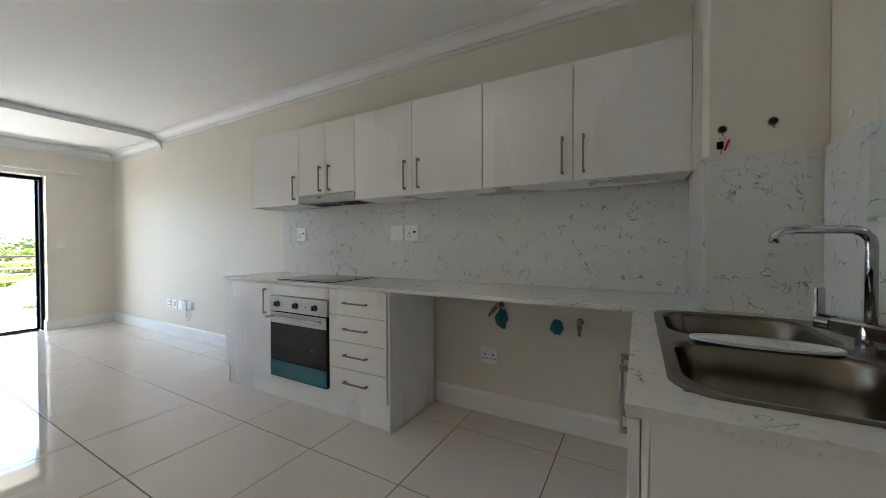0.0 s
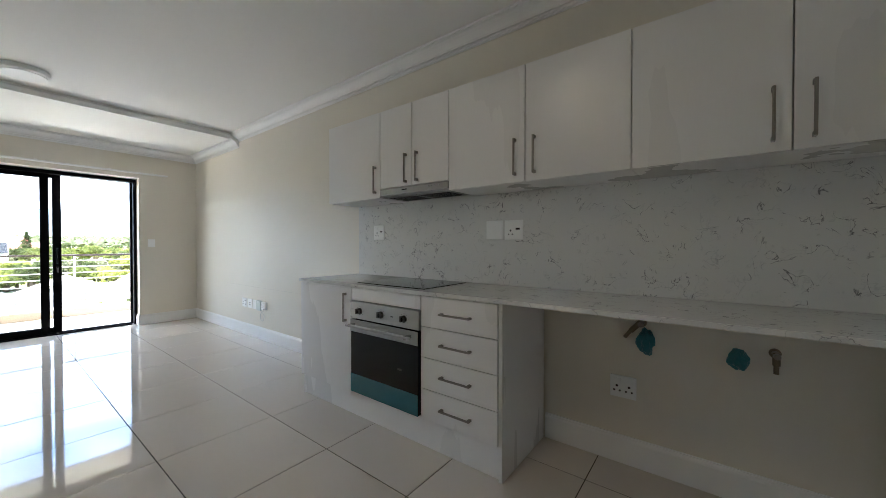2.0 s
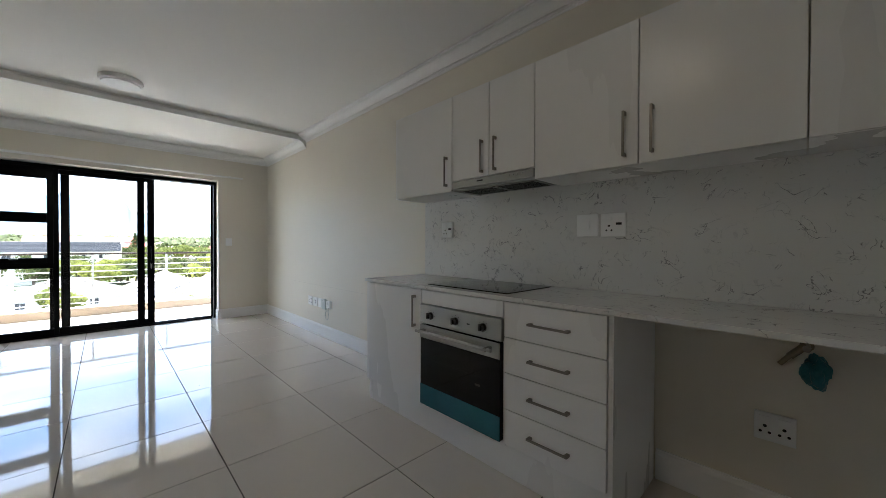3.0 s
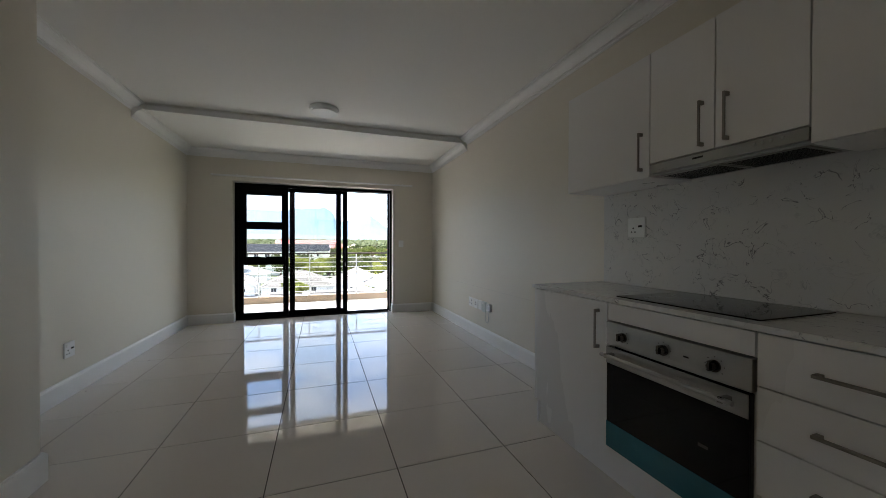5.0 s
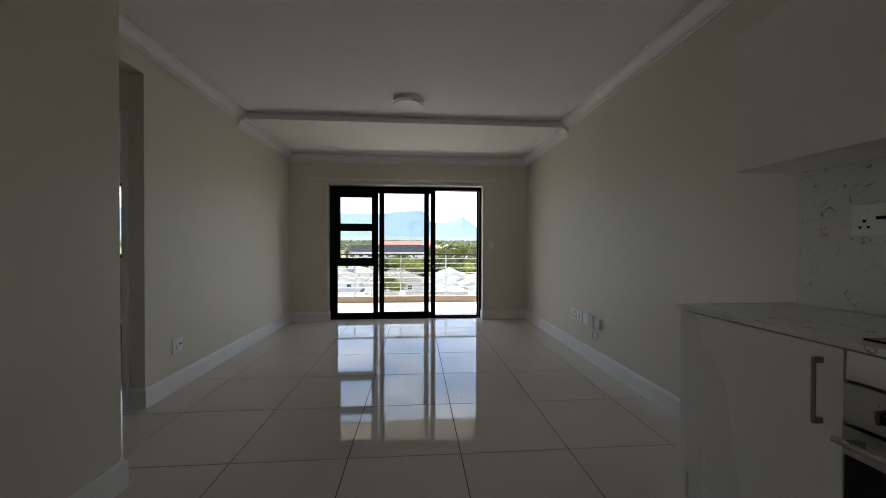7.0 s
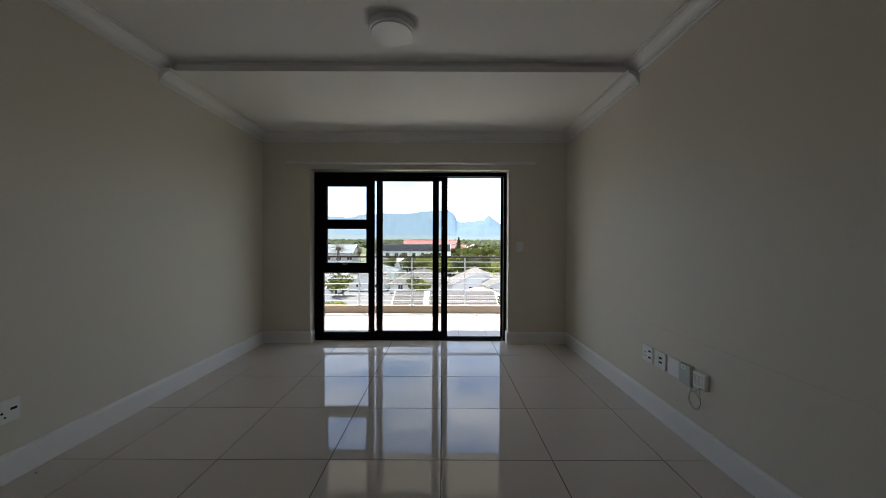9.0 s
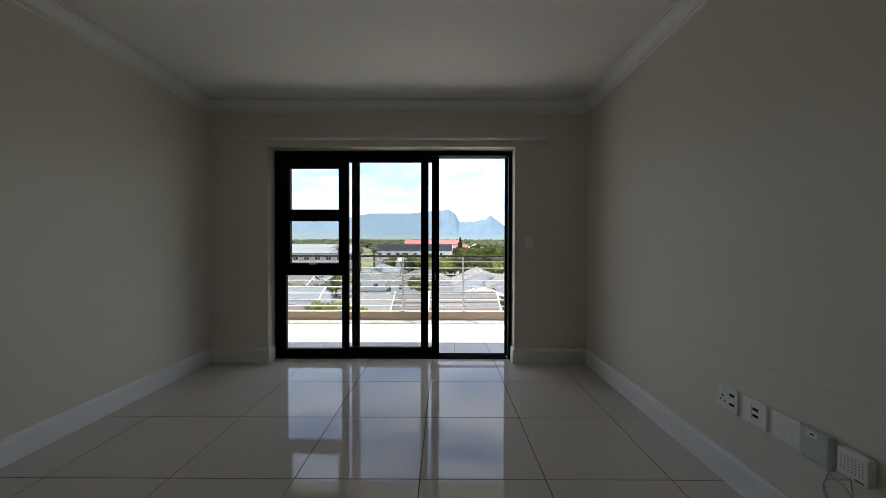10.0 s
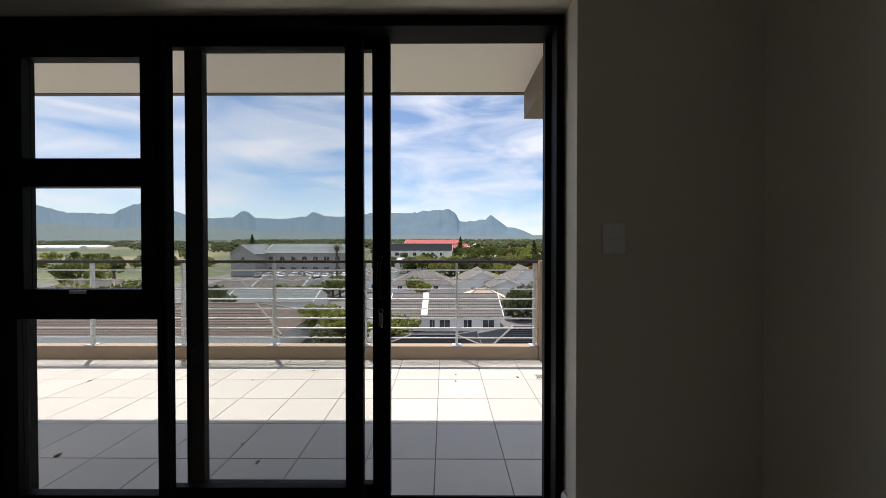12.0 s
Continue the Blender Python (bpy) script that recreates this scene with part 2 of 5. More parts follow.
b = box(bmesh.new(), NEAR_END, -3.2, -0.3, NEAR_END + T, -1.6, 2.9)
box(b, -4.1, -3.4, -0.3, NEAR_END + T, -3.2, 2.9)
structure("wall_passage_end", b, CREAM, "cream walls closing the passage", "wall")
WIN = (0.30, 1.50, 1.19, 2.06)
b = bmesh.new()
box(b, EAST, NEAR_SOUTH, -0.3, EAST + T, WIN[0], 2.9)
box(b, EAST, WIN[1], -0.3, EAST + T, NORTH, 2.9)
box(b, EAST, WIN[0], -0.3, EAST + T, WIN[1], WIN[2])
box(b, EAST, WIN[0], WIN[3], EAST + T, WIN[1], 2.9)
structure("wall_east", b, CREAM, "cream wall with the window above the sink", "wall")
PIER_X, PIER_Y = 0.356, 1.78
b = box(bmesh.new(), PIER_X, PIER_Y, 0, EAST, NORTH, CEIL_NEAR, 0.004)
structure("pier", b, CREAM, "cream plastered pier in the kitchen corner", "pier")

# Unseen baffle added outside the kitchen window to cut the daylight entering there.
b = box(bmesh.new(), EAST + T + 1.1, -4.5, -0.3, EAST + T + 1.3, 6.5, 3.6)
box(b, EAST + T, -4.5, 2.75, EAST + T + 1.1, 6.5, 2.9)
box(b, EAST + T, -4.5, -0.3, EAST + T + 1.1, 6.5, -0.1)
structure("corridor_wall", b, shader("grey_render", (0.42, 0.44, 0.47), 0.85, vary=0.06, scale=2, bump=0.3, bump_scale=90), "added unseen wall, roof and floor that dim the kitchen window", "wall")

# bedroom seen past the passage
b = bmesh.new()
BD0, BD1 = -2.24, -1.437
box(b, -4.10, -5.0, -0.3, SOUTH_END, BD0, 2.9)
box(b, -4.10, BD0, 2.05, SOUTH_END, BD1, 2.9)
structure("wall_bedroom_door", b, CREAM, "cream wall with the bedroom doorway", "wall")
b = bmesh.new()
BW = (-4.92, -3.66, 0.95, 2.04)
box(b, WEST - T, -5.0, -0.3, WEST, BW[0], 2.9)
box(b, WEST - T, BW[1], -0.3, WEST, SOUTH - 0.10, 2.9)
box(b, WEST - T, BW[0], -0.3, WEST, BW[1], BW[2])
box(b, WEST - T, BW[0], BW[3], WEST, BW[1], 2.9)
structure("wall_bedroom_west", b, CREAM, "cream bedroom wall around a window", "wall")
b = box(bmesh.new(), WEST - T, -5.2, -0.3, -3.965, -5.0, 2.9)
structure("wall_bedroom_south", b, CREAM, "cream bedroom wall", "wall")

b = box(bmesh.new(), STEP, -5.2, CEIL_NEAR, EAST + T, NORTH + T, CEIL_NEAR + 0.15)
structure("ceiling_kitchen", b, CEIL, "smooth white painted ceiling over the kitchen", "ceiling")
b = box(bmesh.new(), WEST - T, -5.2, CEIL_FAR, STEP, NORTH + T, CEIL_FAR + 0.225)
structure("ceiling_living", b, CEIL, "lower white ceiling beside the balcony door", "ceiling")

# cornices: stepped cove, out from the wall and down from the ceiling
COVE = [(0, 0), (0.088, 0), (0.088, -0.012), (0.080, -0.014), (0.080, -0.022), (0.066, -0.027), (0.050, -0.036), (0.036, -0.050), (0.027, -0.066),
        (0.024, -0.080), (0.014, -0.082), (0.014, -0.094), (0.006, -0.097), (0.006, -0.106), (0, -0.106)]


def cornice(name, x0, y0, x1, y1, nx, ny, z, m0=0.0, m1=0.0):
    """Along a wall from one point to another; m0, m1: mitre at the ends (1 inner corner, -1 outer)."""
    d = Vector((x1 - x0, y1 - y0)).normalized()
    b = extrude(bmesh.new(), COVE, lambda o, h: (x0 + nx * o + d.x * o * m0, y0 + ny * o + d.y * o * m0, z + h),
                lambda o, h: (x1 + nx * o - d.x * o * m1, y1 + ny * o - d.y * o * m1, z + h))
    return structure(name, b, TRIM, "white moulded plaster cornice under the ceiling", "cornice")


e = 0.002
cornice("cornice_north", STEP, NORTH, PIER_X, NORTH, 0, -1, CEIL_NEAR - e)
cornice("cornice_pier_side", PIER_X, NORTH, PIER_X, PIER_Y, -1, 0, CEIL_NEAR - e, 1, -1)
cornice("cornice_pier_front", PIER_X, PIER_Y, EAST, PIER_Y, 0, -1, CEIL_NEAR - e, -1, 1)
cornice("cornice_east", EAST, PIER_Y, EAST, NEAR_SOUTH, -1, 0, CEIL_NEAR - e, 1, 1)
cornice("cornice_passage_wall", EAST, NEAR_SOUTH, NEAR_END, NEAR_SOUTH, 0, 1, CEIL_NEAR - e, 1, -1)
cornice("cornice_passage_return", NEAR_END, NEAR_SOUTH, NEAR_END, SOUTH, -1, 0, CEIL_NEAR - e, -1, 1)
cornice("cornice_south", NEAR_END, SOUTH, STEP, SOUTH, 0, 1, CEIL_NEAR - e, 1, 0)
cornice("cornice_far_north", WEST, NORTH, STEP + 0.06, NORTH, 0, -1, CEIL_FAR - e, 1, 0)
cornice("cornice_far_south", STEP + 0.06, SOUTH, WEST, SOUTH, 0, 1, CEIL_FAR - e, 0, 1)
cornice("cornice_far_west", WEST, SOUTH, WEST, NORTH, 1, 0, CEIL_FAR - e, 1, 1)

# moulded strip on the ceiling step
b = bmesh.new()
extrude(b, [(0, 0), (0.020, 0), (0.020, 0.012), (0.012, 0.016), (0.012, 0.05), (0.006, 0.06), (0, 0.065)],
        lambda o, h: (STEP + o, SOUTH + 0.09, CEIL_FAR - 0.004 + h), lambda o, h: (STEP + o, NORTH - 0.09, CEIL_FAR - 0.004 + h))
structure("ceiling_step_trim", b, TRIM, "white plaster moulding along the ceiling step", "trim")

# skirtings
SKIRT = [(0, 0), (0.018, 0), (0.018, 0.118), (0.015, 0.128), (0.009, 0.134), (0.008, 0.140), (0, 0.140)]


def skirting(name, x0, y0, x1, y1, nx, ny, m0=0.0, m1=0.0):
    d = Vector((x1 - x0, y1 - y0)).normalized()
    b = extrude(bmesh.new(), SKIRT, lambda o, h: (x0 + nx * o + d.x * o * m0, y0 + ny * o + d.y * o * m0, h),
                lambda o, h: (x1 + nx * o - d.x * o * m1, y1 + ny * o - d.y * o * m1, h))
    return structure(name, b, TRIM, "white painted skirting board with a rounded top", "skirting")


skirting("baseboard_north", WEST, NORTH, -2.862, NORTH, 0, -1, 1, 0)
skirting("baseboard_niche", -1.16, NORTH, 0.122, NORTH, 0, -1)
skirting("baseboard_west_right", WEST, DOOR1, WEST, NORTH, 1, 0, -1, 1)
skirting("baseboard_reveal_right", WEST - 0.11, DOOR1, WEST, DOOR1, 0, -1, 0, -1)
skirting("baseboard_west_left", WEST, SOUTH, WEST, DOOR0, 1, 0, 1, -1)
skirting("baseboard_reveal_left", WEST, DOOR0, WEST - 0.11, DOOR0, 0, 1, -1, 0)
skirting("baseboard_south", SOUTH_END, SOUTH, WEST, SOUTH, 0, 1, -1, 1)
skirting("baseboard_south_end", SOUTH_END, -1.434, SOUTH_END, SOUTH, 1, 0, 0, -1)
skirting("baseboard_passage_wall", EAST, NEAR_SOUTH, NEAR_END, NEAR_SOUTH, 0, 1, 1, -1)
skirting("baseboard_passage_return", NEAR_END, NEAR_SOUTH, NEAR_END, -3.2, -1, 0, -1, 1)
skirting("baseboard_east", EAST, 0.69, EAST, NEAR_SOUTH, -1, 0, 0, 1)
skirting("baseboard_bedroom", WEST, -5.0, WEST, SOUTH - 0.10, 1, 0, 1, 1)

# bedroom door frame
frame_b = thing("door_1", "open bedroom doorway with a white timber frame", "door frame", kind="structure")
part("jamb", box(bmesh.new(), -4.115, BD1 - 0.035, 0, SOUTH_END + 0.015, BD1, 2.05, 0.003), TRIM, frame_b)
part("jamb", box(bmesh.new(), -4.115, BD0, 0, SOUTH_END + 0.015, BD0 + 0.035, 2.05, 0.003), TRIM, frame_b)
part("head", box(bmesh.new(), -4.115, BD0 + 0.035, 2.015, SOUTH_END + 0.015, BD1 - 0.035, 2.05, 0.003), TRIM, frame_b)


def casement(name, label, x, y0, y1, z0, z1, bars):
    w = thing(name, label, "window", kind="structure")
    f = 0.05
    part("window_frame", box(bmesh.new(), x - 0.03, y0, z0, x + 0.03, y0 + f, z1, 0.003), BLACK, w)
    part("window_frame", box(bmesh.new(), x - 0.03, y1 - f, z0, x + 0.03, y1, z1, 0.003), BLACK, w)
    part("window_frame", box(bmesh.new(), x - 0.03, y0 + f, z1 - f, x + 0.03, y1 - f, z1, 0.003), BLACK, w)
    part("window_frame", box(bmesh.new(), x - 0.03, y0 + f, z0, x + 0.03, y1 - f, z0 + f, 0.003), BLACK, w)
    for q in bars:
        part("mullion", box(bmesh.new(), x - 0.03, q - f / 2, z0 + f, x + 0.03, q + f / 2, z1 - f, 0.003), BLACK, w)
    g = part("pane", box(bmesh.new(), x - 0.003, y0 + f, z0 + f, x + 0.003, y1 - f, z1 - f), GLASS, w)
    g.visible_shadow = False
    return w


casement("window_1", "black aluminium bedroom window", WEST - 0.13, *BW, [-4.29])
casement("window_2", "black aluminium kitchen window above the sink", EAST + 0.15, *WIN, [0.9])

# ---- sliding door ----
door = thing("door_2", "black aluminium sliding door standing half open to the balcony", "sliding door", kind="structure")
FX = -6.86
HEAD = DOORTOP - 0.008


def bar(name, x0, x1, y0, y1, z0, z1, parent, mat=None):
    return part(name, box(bmesh.new(), x0, y0, z0, x1, y1, z1, 0.003), mat or BLACK, parent)


bar("frame_head", FX - 0.13, FX, DOOR0 + 0.004, DOOR1 - 0.004, 2.0, HEAD, door)
bar("frame_jamb", FX - 0.13, FX, DOOR0 + 0.004, DOOR0 + 0.05, 0.0, 2.0, door)
bar("frame_jamb", FX - 0.13, FX - 0.09, 1.505, DOOR1 - 0.004, 0.0, 2.0, door)
bar("frame_jamb", FX - 0.07, FX, 1.525, DOOR1 - 0.004, 0.0, 2.0, door)
bar("threshold", FX - 0.13, FX, DOOR0 + 0.05, 1.505, -0.004, 0.014, door)
for q in (0.02, 0.06, 0.10):
    bar("track", FX - q - 0.008, FX - q, DOOR0 + 0.05, 1.505, 0.014, 0.026, door)
# fixed light with a top-hung window
X0, X1 = FX - 0.045, FX - 0.002
bar("stile", X0, X1, -0.730, -0.665, 0.027, 2.0, door)
bar("stile", X0, X1, -0.092, -0.050, 0.027, 2.0, door)
bar("rail", X0, X1, -0.665, -0.092, 0.027, 0.097, door)
bar("rail", X0, X1, -0.665, -0.092, 0.82, 0.885, door)
bar("rail", X0, X1, -0.665, -0.092, 1.945, 2.0, door)
sash = part("top_hung_sash", box(bmesh.new(), X0 + 0.004, -0.665, 0.885, X1 + 0.012, -0.622, 1.945, 0.003), BLACK, door)
bar("sash_stile", X0 + 0.004, X1 + 0.012, -0.144, -0.092, 0.885, 1.945, sash)
bar("sash_rail", X0 + 0.004, X1 + 0.012, -0.622, -0.144, 0.885, 0.943, sash)
bar("sash_rail", X0 + 0.004, X1 + 0.012, -0.622, -0.144, 1.356, 1.470, sash)
bar("sash_rail", X0 + 0.004, X1 + 0.012, -0.622, -0.144, 1.873, 1.945, sash)
bar("sash_stay", X1 + 0.012, X1 + 0.02, -0.43, -0.36, 0.925, 0.94, sash, CHROME)
for y0, y1, z0, z1 in ((-0.665, -0.092, 0.097, 0.82), (-0.622, -0.144, 0.943, 1.356), (-0.622, -0.144, 1.470, 1.873)):
    g = part("pane", box(bmesh.new(), FX - 0.025, y0, z0, FX - 0.021, y1, z1), GLASS, door)
    g.visible_shadow = False


def leaf(name, x, l0, l1, r0, r1, z0, z1):
    lf = part(name, box(bmesh.new(), x - 0.034, l0, 0.027, x, l1, 2.0, 0.003), BLACK, door)
    bar("stile", x - 0.034, x, r0, r1, 0.027, 2.0, lf)
    bar("rail", x - 0.034, x, l1, r0, 0.027, z0, lf)
    bar("rail", x - 0.034, x, l1, r0, z1, 2.0, lf)
    g = part("pane", box(bmesh.new(), x - 0.02, l1, z0, x - 0.016, r0, z1), GLASS, lf)
    g.visible_shadow = False
    return lf


leaf("fixed_leaf", FX - 0.05, -0.130, -0.084, 0.660, 0.735, 0.098, 1.947)
slide = leaf("sliding_leaf", FX - 0.092, -0.040, 0.036, 0.766, 0.842, 0.085, 1.957)
b = bmesh.new()
tube(b, [(FX - 0.092, 0.804, 1.07), (FX - 0.07, 0.804, 1.065), (FX - 0.062, 0.801, 1.05), (FX - 0.062, 0.797, 0.98), (FX - 0.062, 0.801, 0.915),
         (FX - 0.07, 0.804, 0.90), (FX - 0.092, 0.804, 0.895)], 0.008, 8)
box(b, FX - 0.093, 0.791, 0.88, FX - 0.088, 0.817, 1.09, 0.002)
part("pull_handle", b, BLACK, slide, "black pull handle", smooth=True)
b = bmesh.new()
box(b, FX - 0.092, 0.797, 0.80, FX - 0.080, 0.813, 0.87, 0.002)
rod(b, (FX - 0.08, 0.805, 0.85), (FX - 0.075, 0.805, 0.85), 0.008)
part("lock", b, BLACK, slide)

keys = thing("door_keys", "small metal keys hanging in the sliding door lock", "keys", (FX - 0.07, 0.805, 0.85))
part("key_ring", tube(bmesh.new(), [(0.0, 0.010 * math.sin(a), -0.01 + 0.010 * math.cos(a)) for a in [k * math.pi / 6 for k in range(12)]], 0.0012, 6), CHROME, keys)
for q, w in ((-0.004, 0.05), (0.004, 0.06)):
    part("key", box(bmesh.new(), -0.001 + q * 0.2, q - 0.004, -0.02 - w, 0.001 + q * 0.2, q + 0.004, -0.02, 0.0008), CHROME, keys)

# curtain track
rail = thing("curtain_rail", "double white curtain track above the sliding door", "curtain rail")
for q, z in ((0.03, 2.112), (0.075, 2.112)):
    part("track", box(bmesh.new(), WEST + q - 0.010, -1.03, z - 0.009, WEST + q + 0.010, 1.87, z + 0.009, 0.003), TRIM, rail)
for y in (-0.7, 0.0, 0.62, 1.25, 1.7):
    part("bracket", box(bmesh.new(), WEST, y - 0.012, 2.121, WEST + 0.085, y + 0.012, 2.127, 0.002), TRIM, rail)
for k in range(14):
    part("glider", box(bmesh.new(), WEST + 0.070, 0.18 + 0.022 * k, 2.090, WEST + 0.080, 0.19 + 0.022 * k, 2.1028, 0.001), PLASTIC, rail)

# ---- ceiling lamp ----
WARMGLOW = bpy.data.materials.new("lit_diffuser")
WARMGLOW.use_nodes = True
glow = WARMGLOW.node_tree.nodes["Principled BSDF"]
glow.inputs["Base Color"].default_value = (0.8, 0.78, 0.72, 1)
glow.inputs["Emission Color"].default_value, glow.inputs["Emission Strength"].default_value = (1.0, 0.80, 0.56, 1), LAMP_GLOW


def ceiling_lamp(label, x, y, diffuser):
    lamp = thing("ceiling_lamp", label, "lamp", (x, y, CEIL_NEAR))
    b = bmesh.new()
    bmesh.ops.create_cone(b, cap_ends=True, segments=48, radius1=0.150, radius2=0.150, depth=0.044, matrix=Matrix.Translation((0, 0, -0.022)))
    bmesh.ops.bevel(b, geom=[q for q in b.edges if abs(q.verts[0].co.z - q.verts[1].co.z) < 1e-4], offset=0.006, segments=3, affect="EDGES")
    part("ring", b, TRIM, lamp)
    b = bmesh.new()
    bmesh.ops.create_cone(b, cap_ends=True, segments=48, radius1=0.132, radius2=0.128, depth=0.008, matrix=Matrix.Translation((0, 0, -0.048)) @ pose(0, 0, 0, 180))
    part("diffuser", b, diffuser, lamp, "opal plastic diffuser")


ceiling_lamp("round white flush ceiling lamp, switched off", -4.84, 0.455, DIFFUSER)
ceiling_lamp("round white flush ceiling lamp, glowing warm", -1.38, 0.25, WARMGLOW)


# ---- kitchen units ----
FY = 1.70


def bar_handle(parent, cx, cy, cz, length, axis, out):
    """A flat bar on two square feet. axis: x, y or z along which it lies; out: unit direction away from the door."""
    b = bmesh.new()
    ox, oy = out
    h, w, t, stand = length / 2, 0.0048, 0.004, 0.030

    def blk(a0, a1, s0, s1, wd):
        lo, hi = [0, 0, 0], [0, 0, 0]
        k = "xyz".index(axis)
        c = [cx, cy, cz]
        lo[k], hi[k] = c[k] + a0, c[k] + a1
        o = 0 if ox else 1
        sign = ox or oy
        u, v = c[o] + sign * s0, c[o] + sign * s1
        lo[o], hi[o] = min(u, v), max(u, v)
        q = ({0, 1, 2} - {k, o}).pop()
        lo[q], hi[q] = c[q] - wd, c[q] + wd
        box(b, *lo, *hi, 0.0012, 1)

    blk(-h, h, stand - 2 * t, stand, w)
    blk(-h, -h + 0.016, 0, stand - 2 * t, w * 1.15)
    blk(h - 0.016, h, 0, stand - 2 * t, w * 1.15)
    return part("handle", b, NICKEL, parent, "satin nickel bar handle")


def carcass(bm, x0, y0, z0, x1, y1, z1, t=0.016):
    """An open-fronted box of boards (front towards low y)."""
    box(bm, x0, y0, z0, x0 + t, y1, z1)
    box(bm, x1 - t, y0, z0, x1, y1, z1)
    box(bm, x0 + t, y0, z0, x1 - t, y1, z0 + t)
    box(bm, x0 + t, y0, z1 - t, x1 - t, y1, z1)
    box(bm, x0 + t, y1 - 0.006, z0 + t, x1 - t, y1, z1 - t)
    return bm


GAP = 0.0022
base = thing("base_cabinet", "white base cabinet with one door under the worktop end", "cabinet")
part("body", carcass(bmesh.new(), -2.858, FY + 0.02, 0.15, -2.264, 2.225, 0.849), CABINET, base)
part("end_panel_foot", box(bmesh.new(), -2.858, FY + 0.022, 0.0, -2.842, 2.225, 0.149), CABINET, base)
d = part("door", box(bmesh.new(), -2.858, FY, 0.152, -2.262 - GAP, FY + 0.018, 0.844, 0.0015), CABINET, base)
bar_handle(d, -2.315, FY, 0.712, 0.19, "z", (0, -1))

hous = thing("oven_housing", "white cabinet around the built-in oven", "cabinet")
part("body", carcass(bmesh.new(), -2.262, FY + 0.02, 0.15, -1.662, 2.225, 0.849), CABINET, hous)
part("filler", box(bmesh.new(), -2.258, FY, 0.765, -1.664, FY + 0.018, 0.844, 0.0015), CABINET, hous)

oven = thing("oven", "stainless steel built-in oven with blue protective film", "oven")
OX0, OX1, OY = -2.257, -1.665, FY - 0.012
part("body", box(bmesh.new(), OX0 + 0.02, FY + 0.02, 0.172, OX1 - 0.02, 2.2, 0.755), DARKHOLE, oven)
cp = part("control_panel", box(bmesh.new(), OX0, OY, 0.652, OX1, FY + 0.019, 0.760, 0.003), STEEL, oven)
for i, x in enumerate((-2.16, -1.965, -1.775)):
    b = bmesh.new()
    rod(b, (x, OY, 0.703), (x, OY - 0.006, 0.703), 0.021, 24)
    rod(b, (x, OY - 0.006, 0.703), (x, OY - 0.026, 0.703), 0.015, 20, 0.013)
    box(b, x - 0.004, OY - 0.036, 0.690, x + 0.004, OY - 0.010, 0.724, 0.002)
    part("knob", b, DARKCHROME, cp, "dark chrome control knob")
    b = bmesh.new()
    for a in range(7):
        an = radians(-130 + 43 * a)
        box(b, x + 0.031 * math.sin(an) - 0.0015, OY - 0.0008, 0.703 + 0.031 * math.cos(an) - 0.0015, x + 0.031 * math.sin(an) + 0.0015, OY, 0.703 + 0.031 * math.cos(an) + 0.0015)
    part("dial_marks", b, DARKHOLE, cp)
part("brand_mark", box(bmesh.new(), -1.885, OY - 0.0008, 0.7, -1.865, OY, 0.706), DARKHOLE, cp)
od = part("oven_door", box(bmesh.new(), OX0 + 0.002, OY + 0.002, 0.174, OX1 - 0.008, FY + 0.019, 0.643, 0.003), BLACKGLASS, oven)
part("steel_band", box(bmesh.new(), OX0 + 0.002, OY - 0.002, 0.566, OX1 - 0.008, OY + 0.0019, 0.643, 0.001), STEEL, od)
part("window_mark", box(bmesh.new(), -1.83, OY + 0.0012, 0.40, -1.795, OY + 0.0019, 0.412), DARKCHROME, od)
part("protective_film", box(bmesh.new(), OX0 + 0.002, OY, 0.174, OX1 - 0.008, OY + 0.0019, 0.292, 0.0005), FILM, od, "teal blue plastic film")
b = bmesh.new()
rod(b, (OX0 + 0.012, OY - 0.042, 0.612), (OX1 - 0.03, OY - 0.042, 0.612), 0.009, 16)
part("oven_handle", b, STEEL, od, "tubular steel handle", smooth=False)
for x in (OX0 + 0.045, OX1 - 0.062):
    b = bmesh.new()
    box(b, x - 0.010, OY - 0.050, 0.602, x + 0.010, OY - 0.002, 0.622, 0.004)
    part("handle_foot", b, CHROME, od)

dr = thing("drawer_cabinet", "white base cabinet with four drawers", "cabinet")
part("body", carcass(bmesh.new(), -1.660, FY + 0.02, 0.15, -1.186, 2.225, 0.849), CABINET, dr)
part("end_panel", box(bmesh.new(), -1.184, FY + 0.010, 0.0, -1.166, 2.225, 0.849, 0.001), CABINET, dr)
ZS = (0.846, 0.677, 0.509, 0.337, 0.168)
for z1, z0 in zip(ZS, ZS[1:]):
    d = part("drawer_front", box(bmesh.new(), -1.658, FY, z0 + GAP, -1.187, FY + 0.018, z1 - GAP, 0.0015), CABINET, dr)
    bar_handle(d, -1.424, FY, z1 - 0.086 if z1 > 0.8 else z1 - 0.082, 0.19, "x", (0, -1))

solid("plinth", box(bmesh.new(), -2.841, FY + 0.028, 0.001, -1.186, FY + 0.044, 0.148, 0.001), CABINET, "white plinth board below the base cabinets", "plinth")

